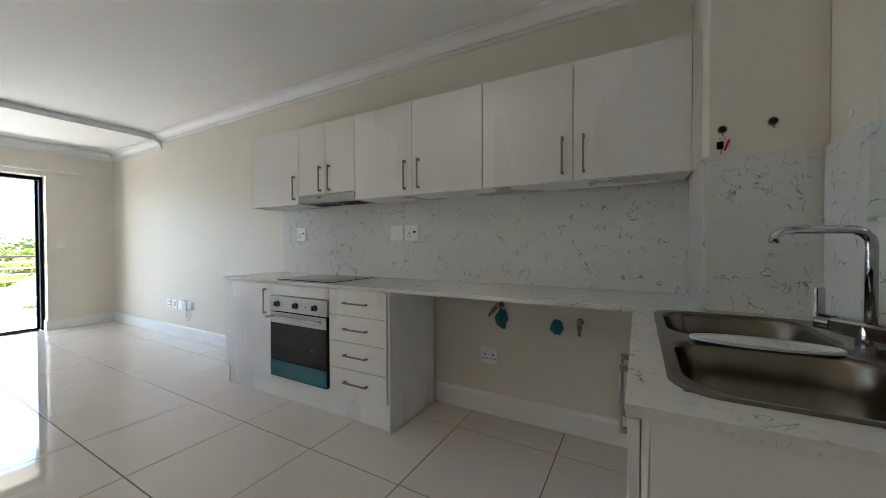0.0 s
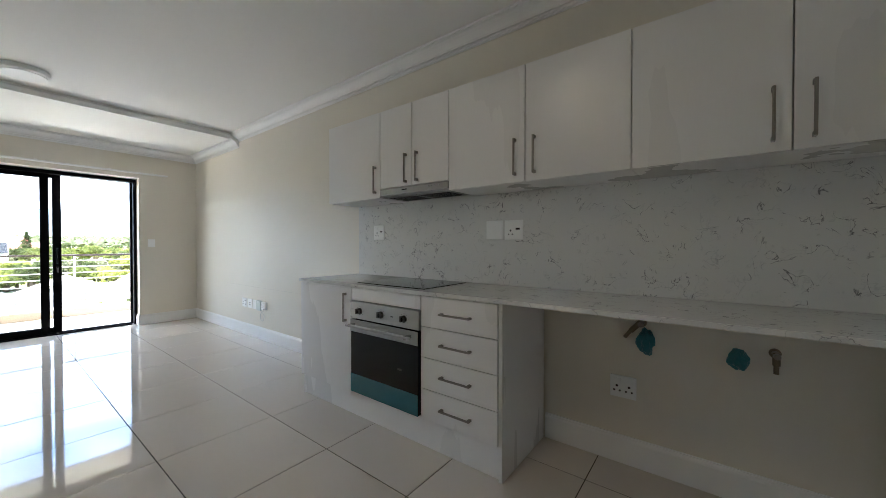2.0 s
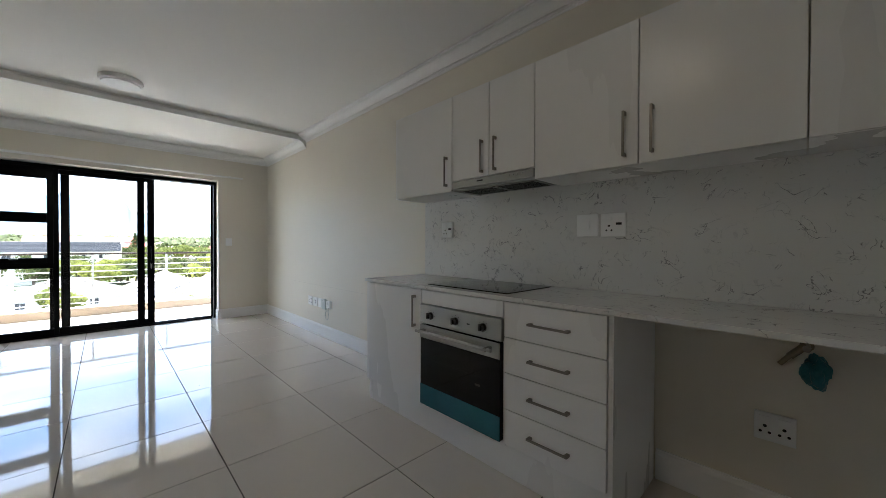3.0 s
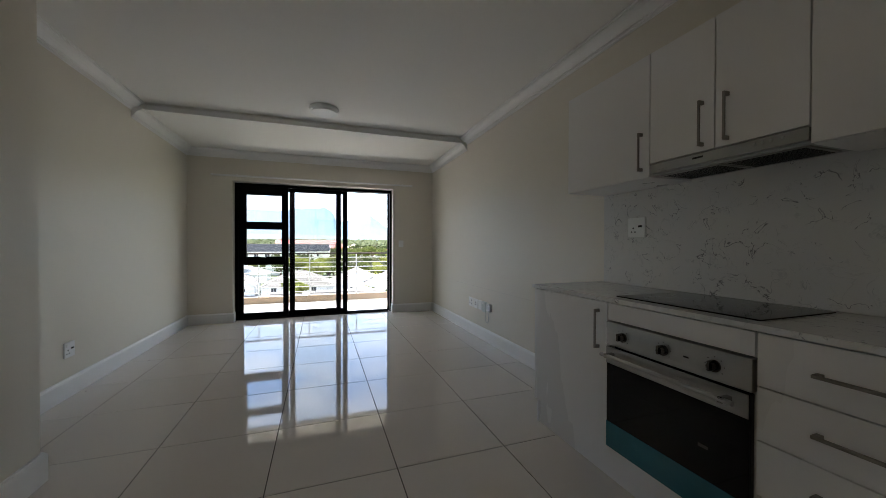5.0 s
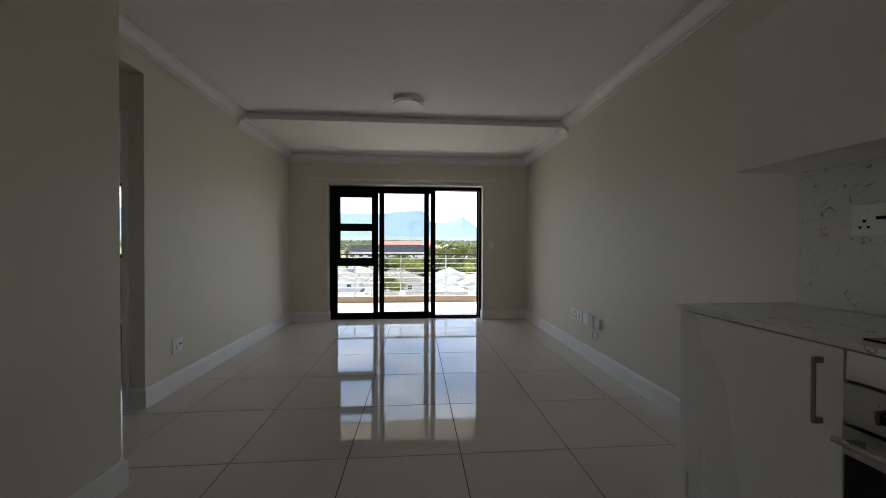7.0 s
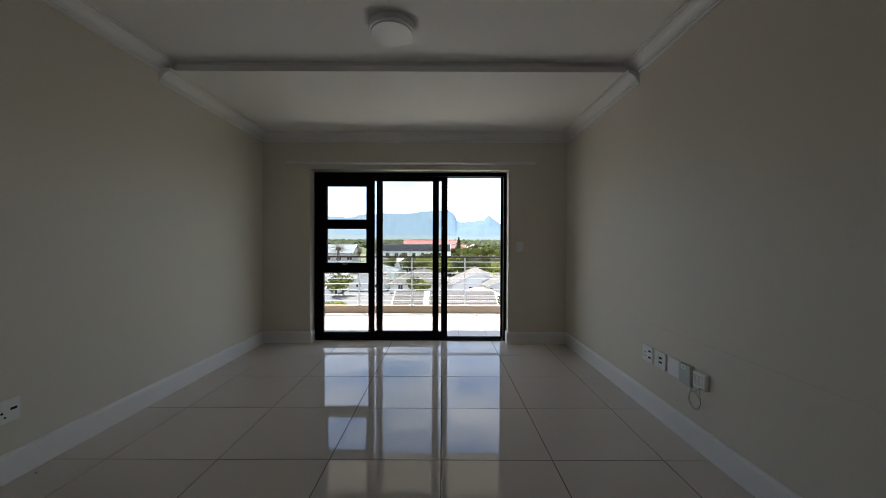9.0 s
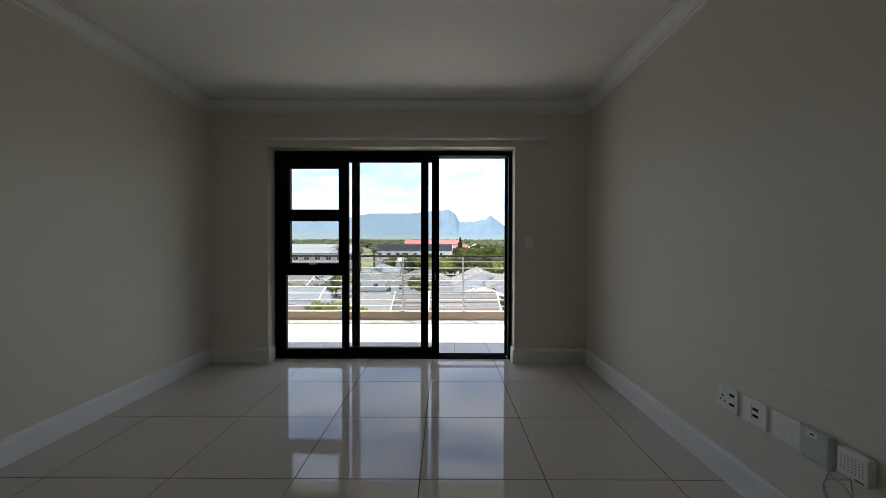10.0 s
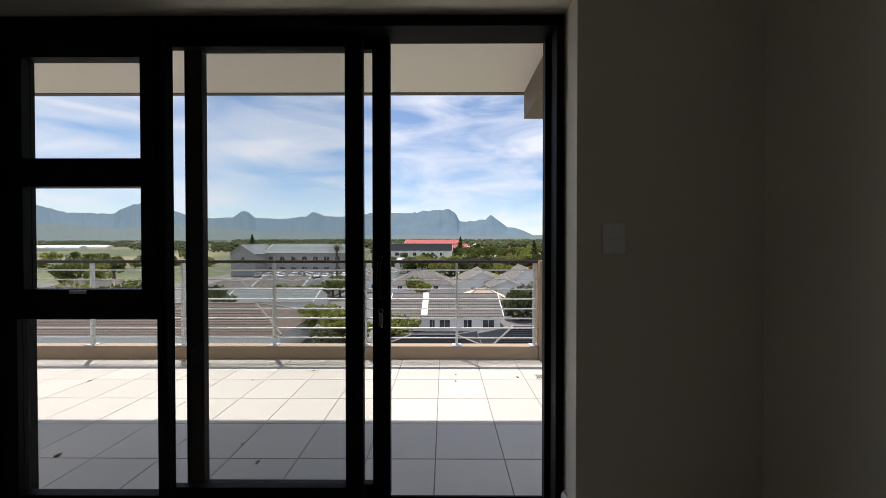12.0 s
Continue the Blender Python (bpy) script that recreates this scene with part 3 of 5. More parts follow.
# worktop in one piece, with the sink's cut-out
W0, W1 = 0.850, 0.870
SX0, SX1, SY0, SY1 = 0.186, 0.590, 0.800, 1.645
top = thing("worktop", "white quartz worktop with thin grey veins", "worktop")
part("main_slab", box(bmesh.new(), -2.872, FY - 0.010, W0, PIER_X - 0.0215, 2.243, W1, 0.0015), QUARTZ, top)
b = bmesh.new()
XE, YF = EAST - 0.001, FY - 0.0103
corners = [(0.098, 0.699), (XE, 0.699), (XE, PIER_Y - 0.0215), (PIER_X - 0.0212, PIER_Y - 0.0215), (PIER_X - 0.0212, YF), (0.098, YF)]
hole = [(SX0, SY0), (SX1, SY0), (SX1, SY1), (SX0, SY1)]
edges = []
for lp in (corners, hole):
    vs = [b.verts.new((x, y, W1)) for x, y in lp]
    edges += [b.edges.new((vs[k], vs[(k + 1) % len(vs)])) for k in range(len(vs))]
bmesh.ops.triangle_fill(b, use_beauty=True, edges=edges)
made = bmesh.ops.extrude_face_region(b, geom=list(b.faces))["geom"]
bmesh.ops.translate(b, verts=[q for q in made if isinstance(q, bmesh.types.BMVert)], vec=(0, 0, W0 - W1))
bmesh.ops.recalc_face_normals(b, faces=b.faces)
part("sink_slab", b, QUARTZ, top)

# splashbacks
b = bmesh.new()
box(b, -2.838, 2.233, 0.8705, PIER_X - 0.001, 2.2445, 1.462, 0.001)
sp = structure("splashback_north", b, QUARTZ, "veined white quartz splashback on the wall", "splashback")
b = box(bmesh.new(), PIER_X - 0.021, PIER_Y - 0.021, 0.8705, PIER_X - 0.0005, 2.2325, 1.466, 0.001)
structure("splashback_pier_side", b, QUARTZ, "veined quartz splashback on the pier's side", "splashback")
b = box(bmesh.new(), PIER_X - 0.0003, PIER_Y - 0.021, 0.8705, EAST -0.0215, PIER_Y - 0.0005, 1.466, 0.001)
structure("splashback_pier_front", b, QUARTZ, "veined quartz splashback on the pier", "splashback")
b = bmesh.new()
box(b, EAST - 0.021, WIN[1], 0.8705, EAST - 0.0005, PIER_Y - 0.0215, 1.466)
box(b, EAST - 0.021, 0.699, 0.8705, EAST - 0.0005, WIN[1], WIN[2])
box(b, EAST - 0.0004, WIN[0] + 0.001, WIN[2] - 0.0115, EAST + 0.118, WIN[1] - 0.001, WIN[2] + 0.012)
box(b, EAST - 0.021, WIN[1] - 0.012, WIN[2] + 0.0125, EAST + 0.118, WIN[1] - 0.0005, 1.466)
structure("splashback_window", b, QUARTZ, "veined quartz splashback and window sill", "splashback")

# hob
hob = thing("hob", "black ceramic glass hob set in the worktop", "hob")
part("glass_plate", box(bmesh.new(), -2.255, 1.745, 0.8708, -1.675, 2.170, 0.8765, 0.0015), BLACKGLASS, hob)
part("frame", box(bmesh.new(), -2.258, 1.742, 0.8702, -1.672, 2.173, 0.8716), STEEL, hob)
for x, y, r in ((-2.10, 1.86, 0.075), (-1.83, 1.86, 0.09), (-2.10, 2.06, 0.09), (-1.83, 2.06, 0.075)):
    b = bmesh.new()
    n0 = 48
    vi = [b.verts.new((x + r * math.cos(2 * math.pi * k / n0), y + r * math.sin(2 * math.pi * k / n0), 0.8769)) for k in range(n0)]
    vo = [b.verts.new((x + (r + 0.002) * math.cos(2 * math.pi * k / n0), y + (r + 0.002) * math.sin(2 * math.pi * k / n0), 0.8769)) for k in range(n0)]
    for k in range(n0):
        b.faces.new((vi[k], vo[k], vo[(k + 1) % n0], vi[(k + 1) % n0]))
    part("cooking_zone", b, GREYPLASTIC, hob)

# wall cabinets
UY, U0, U1 = 1.936, 1.450, 2.050


def wall_unit(label, x0, x1, seams, z0, handles):
    u = thing("wall_cabinet", label, "cabinet", group="wall cabinets over the worktop")
    part("body", carcass(bmesh.new(), x0 + 0.001, UY + 0.02, z0, x1 - 0.001, 2.2325, U1), CABINET, u)
    edges = [x0, *seams, x1]
    for k, (a, c) in enumerate(zip(edges, edges[1:])):
        d = part("door", box(bmesh.new(), a + GAP, UY, z0 + 0.001, c - GAP, UY + 0.018, U1, 0.0015), CABINET, u)
        bar_handle(d, handles[k], UY, z0 + 0.13 if z0 < 1.48 else z0 + 0.115, 0.19, "z", (0, -1))
    return u


wall_unit("white single-door wall cabinet at the row's end", -2.840, -2.242, [], U0, [-2.285])
wall_unit("shorter white two-door wall cabinet above the extractor", -2.242, -1.646, [-1.943], 1.512, [-1.99, -1.893])
wall_unit("white two-door wall cabinet", -1.646, -0.670, [-1.158], U0, [-1.21, -1.105])
wall_unit("white two-door wall cabinet beside the pier", -0.670, 0.320, [-0.175], U0, [-0.226, -0.124])
solid("cabinet_filler", box(bmesh.new(), 0.3205, UY + 0.003, U0, PIER_X - 0.0015, UY + 0.02, U1, 0.001), CABINET, "narrow white filler strip beside the wall cabinet", "filler")

hood = thing("extractor_hood", "slim stainless steel extractor hood under the wall cabinet", "extractor hood")
part("front_strip", box(bmesh.new(), -2.240, UY - 0.004, 1.463, -1.648, UY + 0.018, 1.508, 0.002), STEEL, hood)
part("canopy", box(bmesh.new(), -2.238, UY + 0.0185, 1.458, -1.650, 2.228, 1.510, 0.002), GREYPLASTIC, hood)
for x in (-2.22, -1.94):
    f = part("filter", box(bmesh.new(), x, 1.985, 1.452, x + 0.27, 2.18, 1.4578, 0.001), STEEL, hood)
    for k in range(12):
        part("slot", box(bmesh.new(), x + 0.012, 1.992 + 0.0155 * k, 1.4505, x + 0.258, 1.998 + 0.0155 * k, 1.4518), DARKHOLE, f)
part("maker_mark", box(bmesh.new(), -2.03, UY - 0.0048, 1.486, -1.985, UY - 0.004, 1.494), DARKHOLE, hood)
for x in (-1.80, -1.775, -1.75, -1.715):
    part("button", rod(bmesh.new(), (x, UY - 0.004, 1.490), (x, UY - 0.008, 1.490), 0.005, 12), GREYPLASTIC, hood)

# sink unit
sc = thing("sink_cabinet", "white cabinet with two doors under the sink", "cabinet")
b = bmesh.new()
box(b, 0.1215, 0.716, 0.0, 0.1375, 2.224, 0.849)
box(b, 0.1375, 0.716, 0.15, 0.66, 1.70, 0.166)
box(b, 0.1375, 1.70, 0.0, 0.66, 1.716, 0.849)
part("body", b, CABINET, sc)
part("end_panel_edge", box(bmesh.new(), 0.1210, 0.7045, 0.0, 0.1325, 0.7155, 0.849, 0.001), CABINET, sc)
part("end_panel", box(bmesh.new(), 0.1338, 0.703, 0.0, 0.690, 0.7155, 0.849, 0.001), CABINET, sc)
for y0, y1, hy in ((0.703, 1.200, 1.145), (1.200, 1.690, 1.255)):
    d = part("door", box(bmesh.new(), 0.101, y0 + GAP, 0.152, 0.119, y1 - GAP, 0.844, 0.0015), CABINET, sc)
    bar_handle(d, 0.101, hy, 0.70, 0.19, "z", (-1, 0))

sink = thing("sink", "double-bowl stainless steel inset sink", "sink")
RX0, RX1, RY0, RY1 = 0.166, 0.640, 0.785, 1.660


def rounded(x0, x1, y0, y1, r, n=8):
    pts = []
    for cx, cy, a in ((x1 - r, y1 - r, 0), (x0 + r, y1 - r, 90), (x0 + r, y0 + r, 180), (x1 - r, y0 + r, 270)):
        pts += [(cx + r * math.cos(radians(a + 90 * k / n)), cy + r * math.sin(radians(a + 90 * k / n))) for k in range(n + 1)]
    return pts


def bowl(x0, x1, y0, y1, r, depth):
    b = bmesh.new()
    rings = []
    for inset, z, rr in ((0, 0.8745, r), (0.006, 0.8725, r), (0.010, 0.862, r), (0.016, 0.80, r), (0.030, 0.8745 - depth + 0.03, r * 0.9),
                         (0.055, 0.8745 - depth + 0.004, r * 0.7), (0.12, 0.8745 - depth, r * 0.3)):
        rings.append([b.verts.new((px, py, z)) for px, py in rounded(x0 + inset, x1 - inset, y0 + inset, y1 - inset, max(rr, 0.01))])
    for u, v in zip(rings, rings[1:]):
        for k in range(len(u)):
            j = (k + 1) % len(u)
            b.faces.new((u[k], u[j], v[j], v[k]))
    b.faces.new(rings[-1])
    bmesh.ops.recalc_face_normals(b, faces=b.faces)
    for f in b.faces:
        f.normal_flip()
    return b


BOWLS = ((0.188, 0.572, 0.802, 1.200), (0.188, 0.572, 1.243, 1.638))
b = bmesh.new()
outer = [b.verts.new((x, y, 0.8755)) for x, y in rounded(RX0 + 0.006, RX1 - 0.006, RY0 + 0.006, RY1 - 0.006, 0.075)]
skirt_v = [b.verts.new((x, y, 0.8703)) for x, y in rounded(RX0, RX1, RY0, RY1, 0.08)]
for k in range(len(outer)):
    j = (k + 1) % len(outer)
    b.faces.new((outer[k], skirt_v[k], skirt_v[j], outer[j]))
loops = [outer] + [[b.verts.new((x, y, 0.8745)) for x, y in rounded(x0, x1, y0, y1, 0.10)] for x0, x1, y0, y1 in BOWLS]
edges = []
for lp in loops:
    for k in range(len(lp)):
        q = b.edges.get((lp[k], lp[(k + 1) % len(lp)])) or b.edges.new((lp[k], lp[(k + 1) % len(lp)]))
        edges.append(q)
bmesh.ops.triangle_fill(b, use_beauty=True, edges=edges)
bmesh.ops.recalc_face_normals(b, faces=b.faces)
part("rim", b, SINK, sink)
for x0, x1, y0, y1 in BOWLS:
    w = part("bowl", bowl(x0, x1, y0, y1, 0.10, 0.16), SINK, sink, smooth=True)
    b = rod(bmesh.new(), ((x0 + x1) / 2, (y0 + y1) / 2, 0.7148), ((x0 + x1) / 2, (y0 + y1) / 2, 0.7175), 0.04, 24)
    part("drain", b, CHROME, w)

tap = thing("mixer_tap", "chrome swan-neck mixer tap behind the sink", "tap", (0.612, 1.310, 0.8755))
tap.scale = (1.1, 1.1, 1.03)
tap.rotation_euler = (0, 0, radians(33))
part("base", rod(bmesh.new(), (0, 0, 0), (0, 0, 0.05), 0.024, 24, 0.021), CHROME, tap, smooth=False)
part("mixer_body", box(bmesh.new(), -0.021, -0.13, 0.018, 0.021, 0.068, 0.058, 0.008), CHROME, tap)
b = bmesh.new()
neck = [(0, 0, 0.05), (0, 0, 0.22)] + [(-0.035 + 0.035 * math.cos(radians(a)), 0.016 - 0.016 * math.cos(radians(a)), 0.245 + 0.035 * math.sin(radians(a))) for a in (0, 25, 50, 75, 90)]
neck += [(-0.09, 0.032, 0.280), (-0.135, 0.046, 0.280), (-0.156, 0.053, 0.276), (-0.168, 0.057, 0.265), (-0.170, 0.058, 0.248)]
tube(b, neck, 0.0105, 14)
part("spout", b, CHROME, tap, smooth=True)
part("lever", box(bmesh.new(), -0.014, 0.095, 0.022, 0.012, 0.105, 0.130, 0.003), CHROME, tap)
part("lever_hub", rod(bmesh.new(), (0, 0.068, 0.040), (0, 0.097, 0.040), 0.020, 24), CHROME, tap)

tray = thing("drainer_tray", "white oval plastic drainer tray lying across the sink", "tray", (0.385, 1.205, 0.8775))
b = bmesh.new()
n0 = 40
rings = []
for s, z in ((1.0, 0.0), (1.0, 0.007), (0.93, 0.008), (0.90, 0.004), (0.0, 0.004)):
    rings.append([b.verts.new((0.148 * max(s, 0.02) * math.cos(2 * math.pi * k / n0), 0.055 * max(s, 0.02) * math.sin(2 * math.pi * k / n0), z)) for k in range(n0)])
for u, v in zip(rings, rings[1:]):
    for k in range(n0):
        b.faces.new((u[k], u[(k + 1) % n0], v[(k + 1) % n0], v[k]))
b.faces.new(rings[-1])
b.faces.new(rings[0][::-1])
bmesh.ops.recalc_face_normals(b, faces=b.faces)
part("dish", b, shader("lilac_white_plastic", (0.66, 0.66, 0.74), 0.35, vary=0.03), tray)
b = bmesh.new()
for k in range(-4, 5):
    w = 0.125 * math.sqrt(max(0.05, 1 - (k * 0.011 / 0.052) ** 2))
    box(b, -w, k * 0.010 - 0.002, 0.0042, w, k * 0.010 + 0.002, 0.0055)
part("ribs", b, PLASTIC, tray)


# ---- sockets and switches ----
def plate(name, label, category, m, w, h, kind_of):
    """A wall plate. Its own x runs along the wall, z up, and it faces -y."""
    p = thing(name, label, category)
    part("cover", box(bmesh.new(), -w / 2, -0.010, -h / 2, w / 2, 0, h / 2, 0.0025), PLASTIC, p)

    def outlet(cx, cz, s=1.0):
        b = bmesh.new()
        for dx, dz, r in ((0, 0.012, 0.0050), (-0.011, -0.008, 0.0042), (0.011, -0.008, 0.0042)):
            rod(b, (cx + dx * s, -0.0100, cz + dz * s), (cx + dx * s, -0.0106, cz + dz * s), r * s, 12)
        part("outlet_holes", b, DARKHOLE, p)

    def euro(cx, cz):
        b = bmesh.new()
        rod(b, (cx - 0.009, -0.0100, cz), (cx - 0.009, -0.0106, cz), 0.003, 10)
        rod(b, (cx + 0.009, -0.0100, cz), (cx + 0.009, -0.0106, cz), 0.003, 10)
        box(b, cx - 0.014, -0.0105, cz - 0.006, cx + 0.014, -0.0100, cz + 0.006)
        part("outlet_holes", b, DARKHOLE, p)

    def rocker(cx, cz, rw, rh):
        part("rocker", box(bmesh.new(), cx - rw / 2, -0.014, cz - rh / 2, cx + rw / 2, -0.0101, cz + rh / 2, 0.0015), PLASTIC, p)

    if kind_of == "socket":
        rocker(-0.022, 0.032, 0.03, 0.022)
        outlet(-0.020, -0.018, 1.15)
        euro(0.028, 0.006)
    elif kind_of == "double":
        rocker(-0.028, 0.030, 0.036, 0.024)
        rocker(0.028, 0.030, 0.036, 0.024)
        outlet(-0.028, -0.012, 1.2)
        outlet(0.028, -0.012, 1.2)
    elif kind_of == "quad":
        rocker(-0.028, 0.034, 0.036, 0.024)
        outlet(-0.026, -0.010, 1.15)
        euro(0.028, 0.022)
        euro(0.028, -0.022)
    elif kind_of == "aerial":
        part("module_line", box(bmesh.new(), -0.012, -0.0106, -0.035, -0.010, -0.0100, 0.035), GREYPLASTIC, p)
        euro(0.008, 0.014)
        euro(0.008, -0.014)
    elif kind_of == "switch":
        rocker(0.0, 0.0, 0.026, 0.045)
    elif kind_of == "blank":
        part("insert", box(bmesh.new(), -0.028, -0.0118, -0.036, 0.028, -0.0101, 0.036, 0.001), PLASTIC, p)
    elif kind_of == "two":
        rocker(0.0, 0.022, 0.064, 0.040)
        rocker(0.0, -0.022, 0.064, 0.040)
    p.matrix_world = m
    return p


YB = 2.233
plate("wall_socket", "white square wall socket on the splashback", "socket", pose(-2.574, YB, 1.225), 0.118, 0.118, "socket")
plate("light_switch", "white isolator switch on the splashback", "switch", pose(-1.494, YB, 1.218), 0.118, 0.118, "switch")
plate("wall_socket", "white wall socket on the splashback", "socket", pose(-1.361, YB, 1.216), 0.122, 0.120, "socket")
plate("wall_socket", "white double wall socket in the appliance niche", "socket", pose(-0.750, NORTH, 0.392), 0.122, 0.112, "double")
ZK = 0.398
plate("wall_socket", "white wall socket low on the living room wall", "socket", pose(-5.074, NORTH, ZK), 0.118, 0.112, "quad")
plate("aerial_socket", "white aerial socket low on the living room wall", "socket", pose(-4.930, NORTH, ZK), 0.116, 0.112, "aerial")
plate("blank_plate", "white blank cover plate on the living room wall", "cover plate", pose(-4.790, NORTH, ZK), 0.116, 0.112, "blank")
plate("wall_socket", "white wall socket low on the partition wall", "socket", pose(-4.29, SOUTH, 0.345, 0, 0, 180), 0.112, 0.112, "socket")
plate("light_switch", "white two-lever light switch beside the sliding door", "switch", pose(WEST, 1.693, 1.145, 0, 0, 90), 0.082, 0.112, "two")


def fibre_box(name, label, x, w, h, mat, grille):
    u = thing(name, label, "network box", (x, NORTH, 0.405))
    part("case", box(bmesh.new(), -w / 2, -0.032, -h / 2, w / 2, 0, h / 2, 0.006), mat, u)
    if grille:
        b = bmesh.new()
        for i in range(6):
            for k in range(7):
                rod(b, (-0.030 + 0.0100 * k, -0.0320, -0.020 + 0.0095 * i), (-0.030 + 0.0100 * k, -0.0326, -0.020 + 0.0095 * i), 0.0026, 8)
        part("grille", b, GREYPLASTIC, u)
        part("status_mark", box(bmesh.new(), 0.008, -0.0328, -0.039, 0.034, -0.0320, -0.035), DARKHOLE, u)
    else:
        part("sticker", box(bmesh.new(), -0.022, -0.0328, 0.026, 0.012, -0.0320, 0.048), PLASTIC, u)
        part("sticker_print", box(bmesh.new(), -0.012, -0.0333, 0.035, 0.002, -0.0328, 0.040), DARKHOLE, u)
        part("cable_cover", box(bmesh.new(), -w / 2 + 0.004, -0.028, -h / 2 - 0.012, w / 2 - 0.004, -0.004, -h / 2 - 0.0005, 0.003), mat, u)
    return u


fibre_box("fibre_box", "pale grey fibre termination box on the wall", -4.664, 0.098, 0.108, shader("pale_grey_green_plastic", (0.60, 0.64, 0.60), 0.4, vary=0.03), False)
fibre_box("network_terminal", "small white network box with a dotted grille", -4.546, 0.090, 0.090, PLASTIC, True)
b = bmesh.new()
loop = [(-4.637, NORTH - 0.018, 0.340)]
for k in range(17):
    a = radians(100 + 360 * k / 16 * 1.0)
    loop.append((-4.600 + 0.047 * math.cos(a), NORTH - 0.014 - 0.001 * (k % 3), 0.272 + 0.048 * math.sin(a)))
loop.append((-4.560, NORTH - 0.018, 0.352))
tube(b, loop, 0.0016, 6)
tube(b, [(-4.632, NORTH - 0.010, 0.33), (-4.650, NORTH - 0.010, 0.28), (-4.630, NORTH - 0.010, 0.226), (-4.590, NORTH - 0.010, 0.222), (-4.556, NORTH - 0.010, 0.27), (-4.566, NORTH - 0.012, 0.352)], 0.0016, 6)
solid("patch_cable", b, GREYPLASTIC, "thin looped fibre cable hanging below the boxes", "cable", smooth=True)

b = box(bmesh.new(), -5.62, NORTH - 0.0007, 0.6085, -2.95, NORTH + 0.001, 0.6105)
structure("plaster_seam", b, shader("seam_shadow_paint", (0.62, 0.575, 0.50), 0.6, vary=0.2, scale=5), "thin filled chase line across the plaster wall", "seam")


def speck(name, label, x, y, z, size, seed):
    rng = random.Random(seed)
    b = bmesh.new()
    bmesh.ops.create_icosphere(b, subdivisions=1, radius=1.0)
    for v in b.verts:
        k = rng.uniform(0.7, 1.3)
        v.co = Vector((v.co.x * size * k + x, v.co.y * size * 0.6 * k + y, (v.co.z + 0.9) * size * 0.18 + z))
    solid(name, b, BARK, label, "debris", group=name + "s lying about")


for k, (x, y, size) in enumerate(((-3.973, 0.874, 0.008), (-4.36, -1.267, 0.008), (-5.08, -1.147, 0.009))):
    speck("floor_crumb", "tiny dark crumb lying on the polished tiles", x, y, 0.0, size, k)

# ---- pipework in the niche ----


def valve(name, label, x, z, lean):
    v = thing(name, label, "valve", (x, NORTH, z))
    part("rosette", rod(bmesh.new(), (0, 0, 0.0), (0, -0.006, 0.0), 0.020, 20), BRASS, v)
    part("spindle", rod(bmesh.new(), (0, -0.006, 0), (0, -0.05, 0), 0.011, 14), BRASS, v)
    part("valve_body", rod(bmesh.new(), (0, -0.045, 0.012), (lean, -0.045, -0.040), 0.013, 14), BRASS, v)
    part("knob", rod(bmesh.new(), (0, -0.05, 0), (0, -0.072, 0), 0.012, 10), NICKEL, v)
    part("tail", rod(bmesh.new(), (lean, -0.045, -0.038), (lean * 1.6, -0.045, -0.075), 0.009, 12), BRASS, v)
    return v


def bag(label, x, z, w, h, seed):
    random.seed(seed)
    b = bmesh.new()
    bmesh.ops.create_icosphere(b, subdivisions=4, radius=1.0)
    off = Vector((seed * 3.1, seed * 1.3, 0))
    for v in b.verts:
        p = v.co.copy()
        k = 1 + 0.35 * noise.noise(p * 1.6 + off) + 0.16 * abs(noise.noise(p * 4.5 + off)) - 0.10 * abs(noise.noise(p * 8 + off))
        taper = 0.72 + 0.28 * (-p.z + 1) / 2
        v.co = Vector((p.x * w / 2 * k * taper, p.y * 0.030 * k, p.z * h / 2 * k))
    for v in b.verts:
        v.co += Vector((x, NORTH - 0.068, z))
    solid("plastic_bag", b, TEAL, label, "bag", group="bags over the pipe ends")


valve("stop_valve", "chrome stop valve at an angle under the worktop", -0.665, 0.735, -0.045)
bag("crumpled teal plastic bag tied over a water pipe", -0.640, 0.658, 0.085, 0.118, 2)
bag("crumpled teal plastic bag covering a drain outlet", -0.300, 0.642, 0.084, 0.088, 5)
part_pipe = thing("drain_stub", "short white drain pipe stub behind the bag", "pipe", (-0.300, NORTH, 0.640))
part("pipe", rod(bmesh.new(), (0, 0, 0), (0, -0.05, 0), 0.022, 18), PLASTIC, part_pipe)
valve("stop_valve", "chrome and brass stop valve on the niche wall", -0.180, 0.672, 0.0)

# hooks on the pier


def hook(x, z):
    h = thing("wall_hook", "small round chrome stick-on wall hook", "hook", (x, PIER_Y, z), "hooks on the pier")
    part("ring", rod(bmesh.new(), (0, 0, 0), (0, -0.006, 0), 0.0155, 28), NICKEL, h)
    part("chrome_disc", rod(bmesh.new(), (0, -0.007, 0), (0, -0.010, 0), 0.012, 28, 0.009), DARKHOLE, h)
    part("peg", tube(bmesh.new(), [(0, -0.004, -0.012), (0, -0.006, -0.022), (0, -0.014, -0.026), (0, -0.018, -0.019)], 0.002, 8), NICKEL, h)
    return h


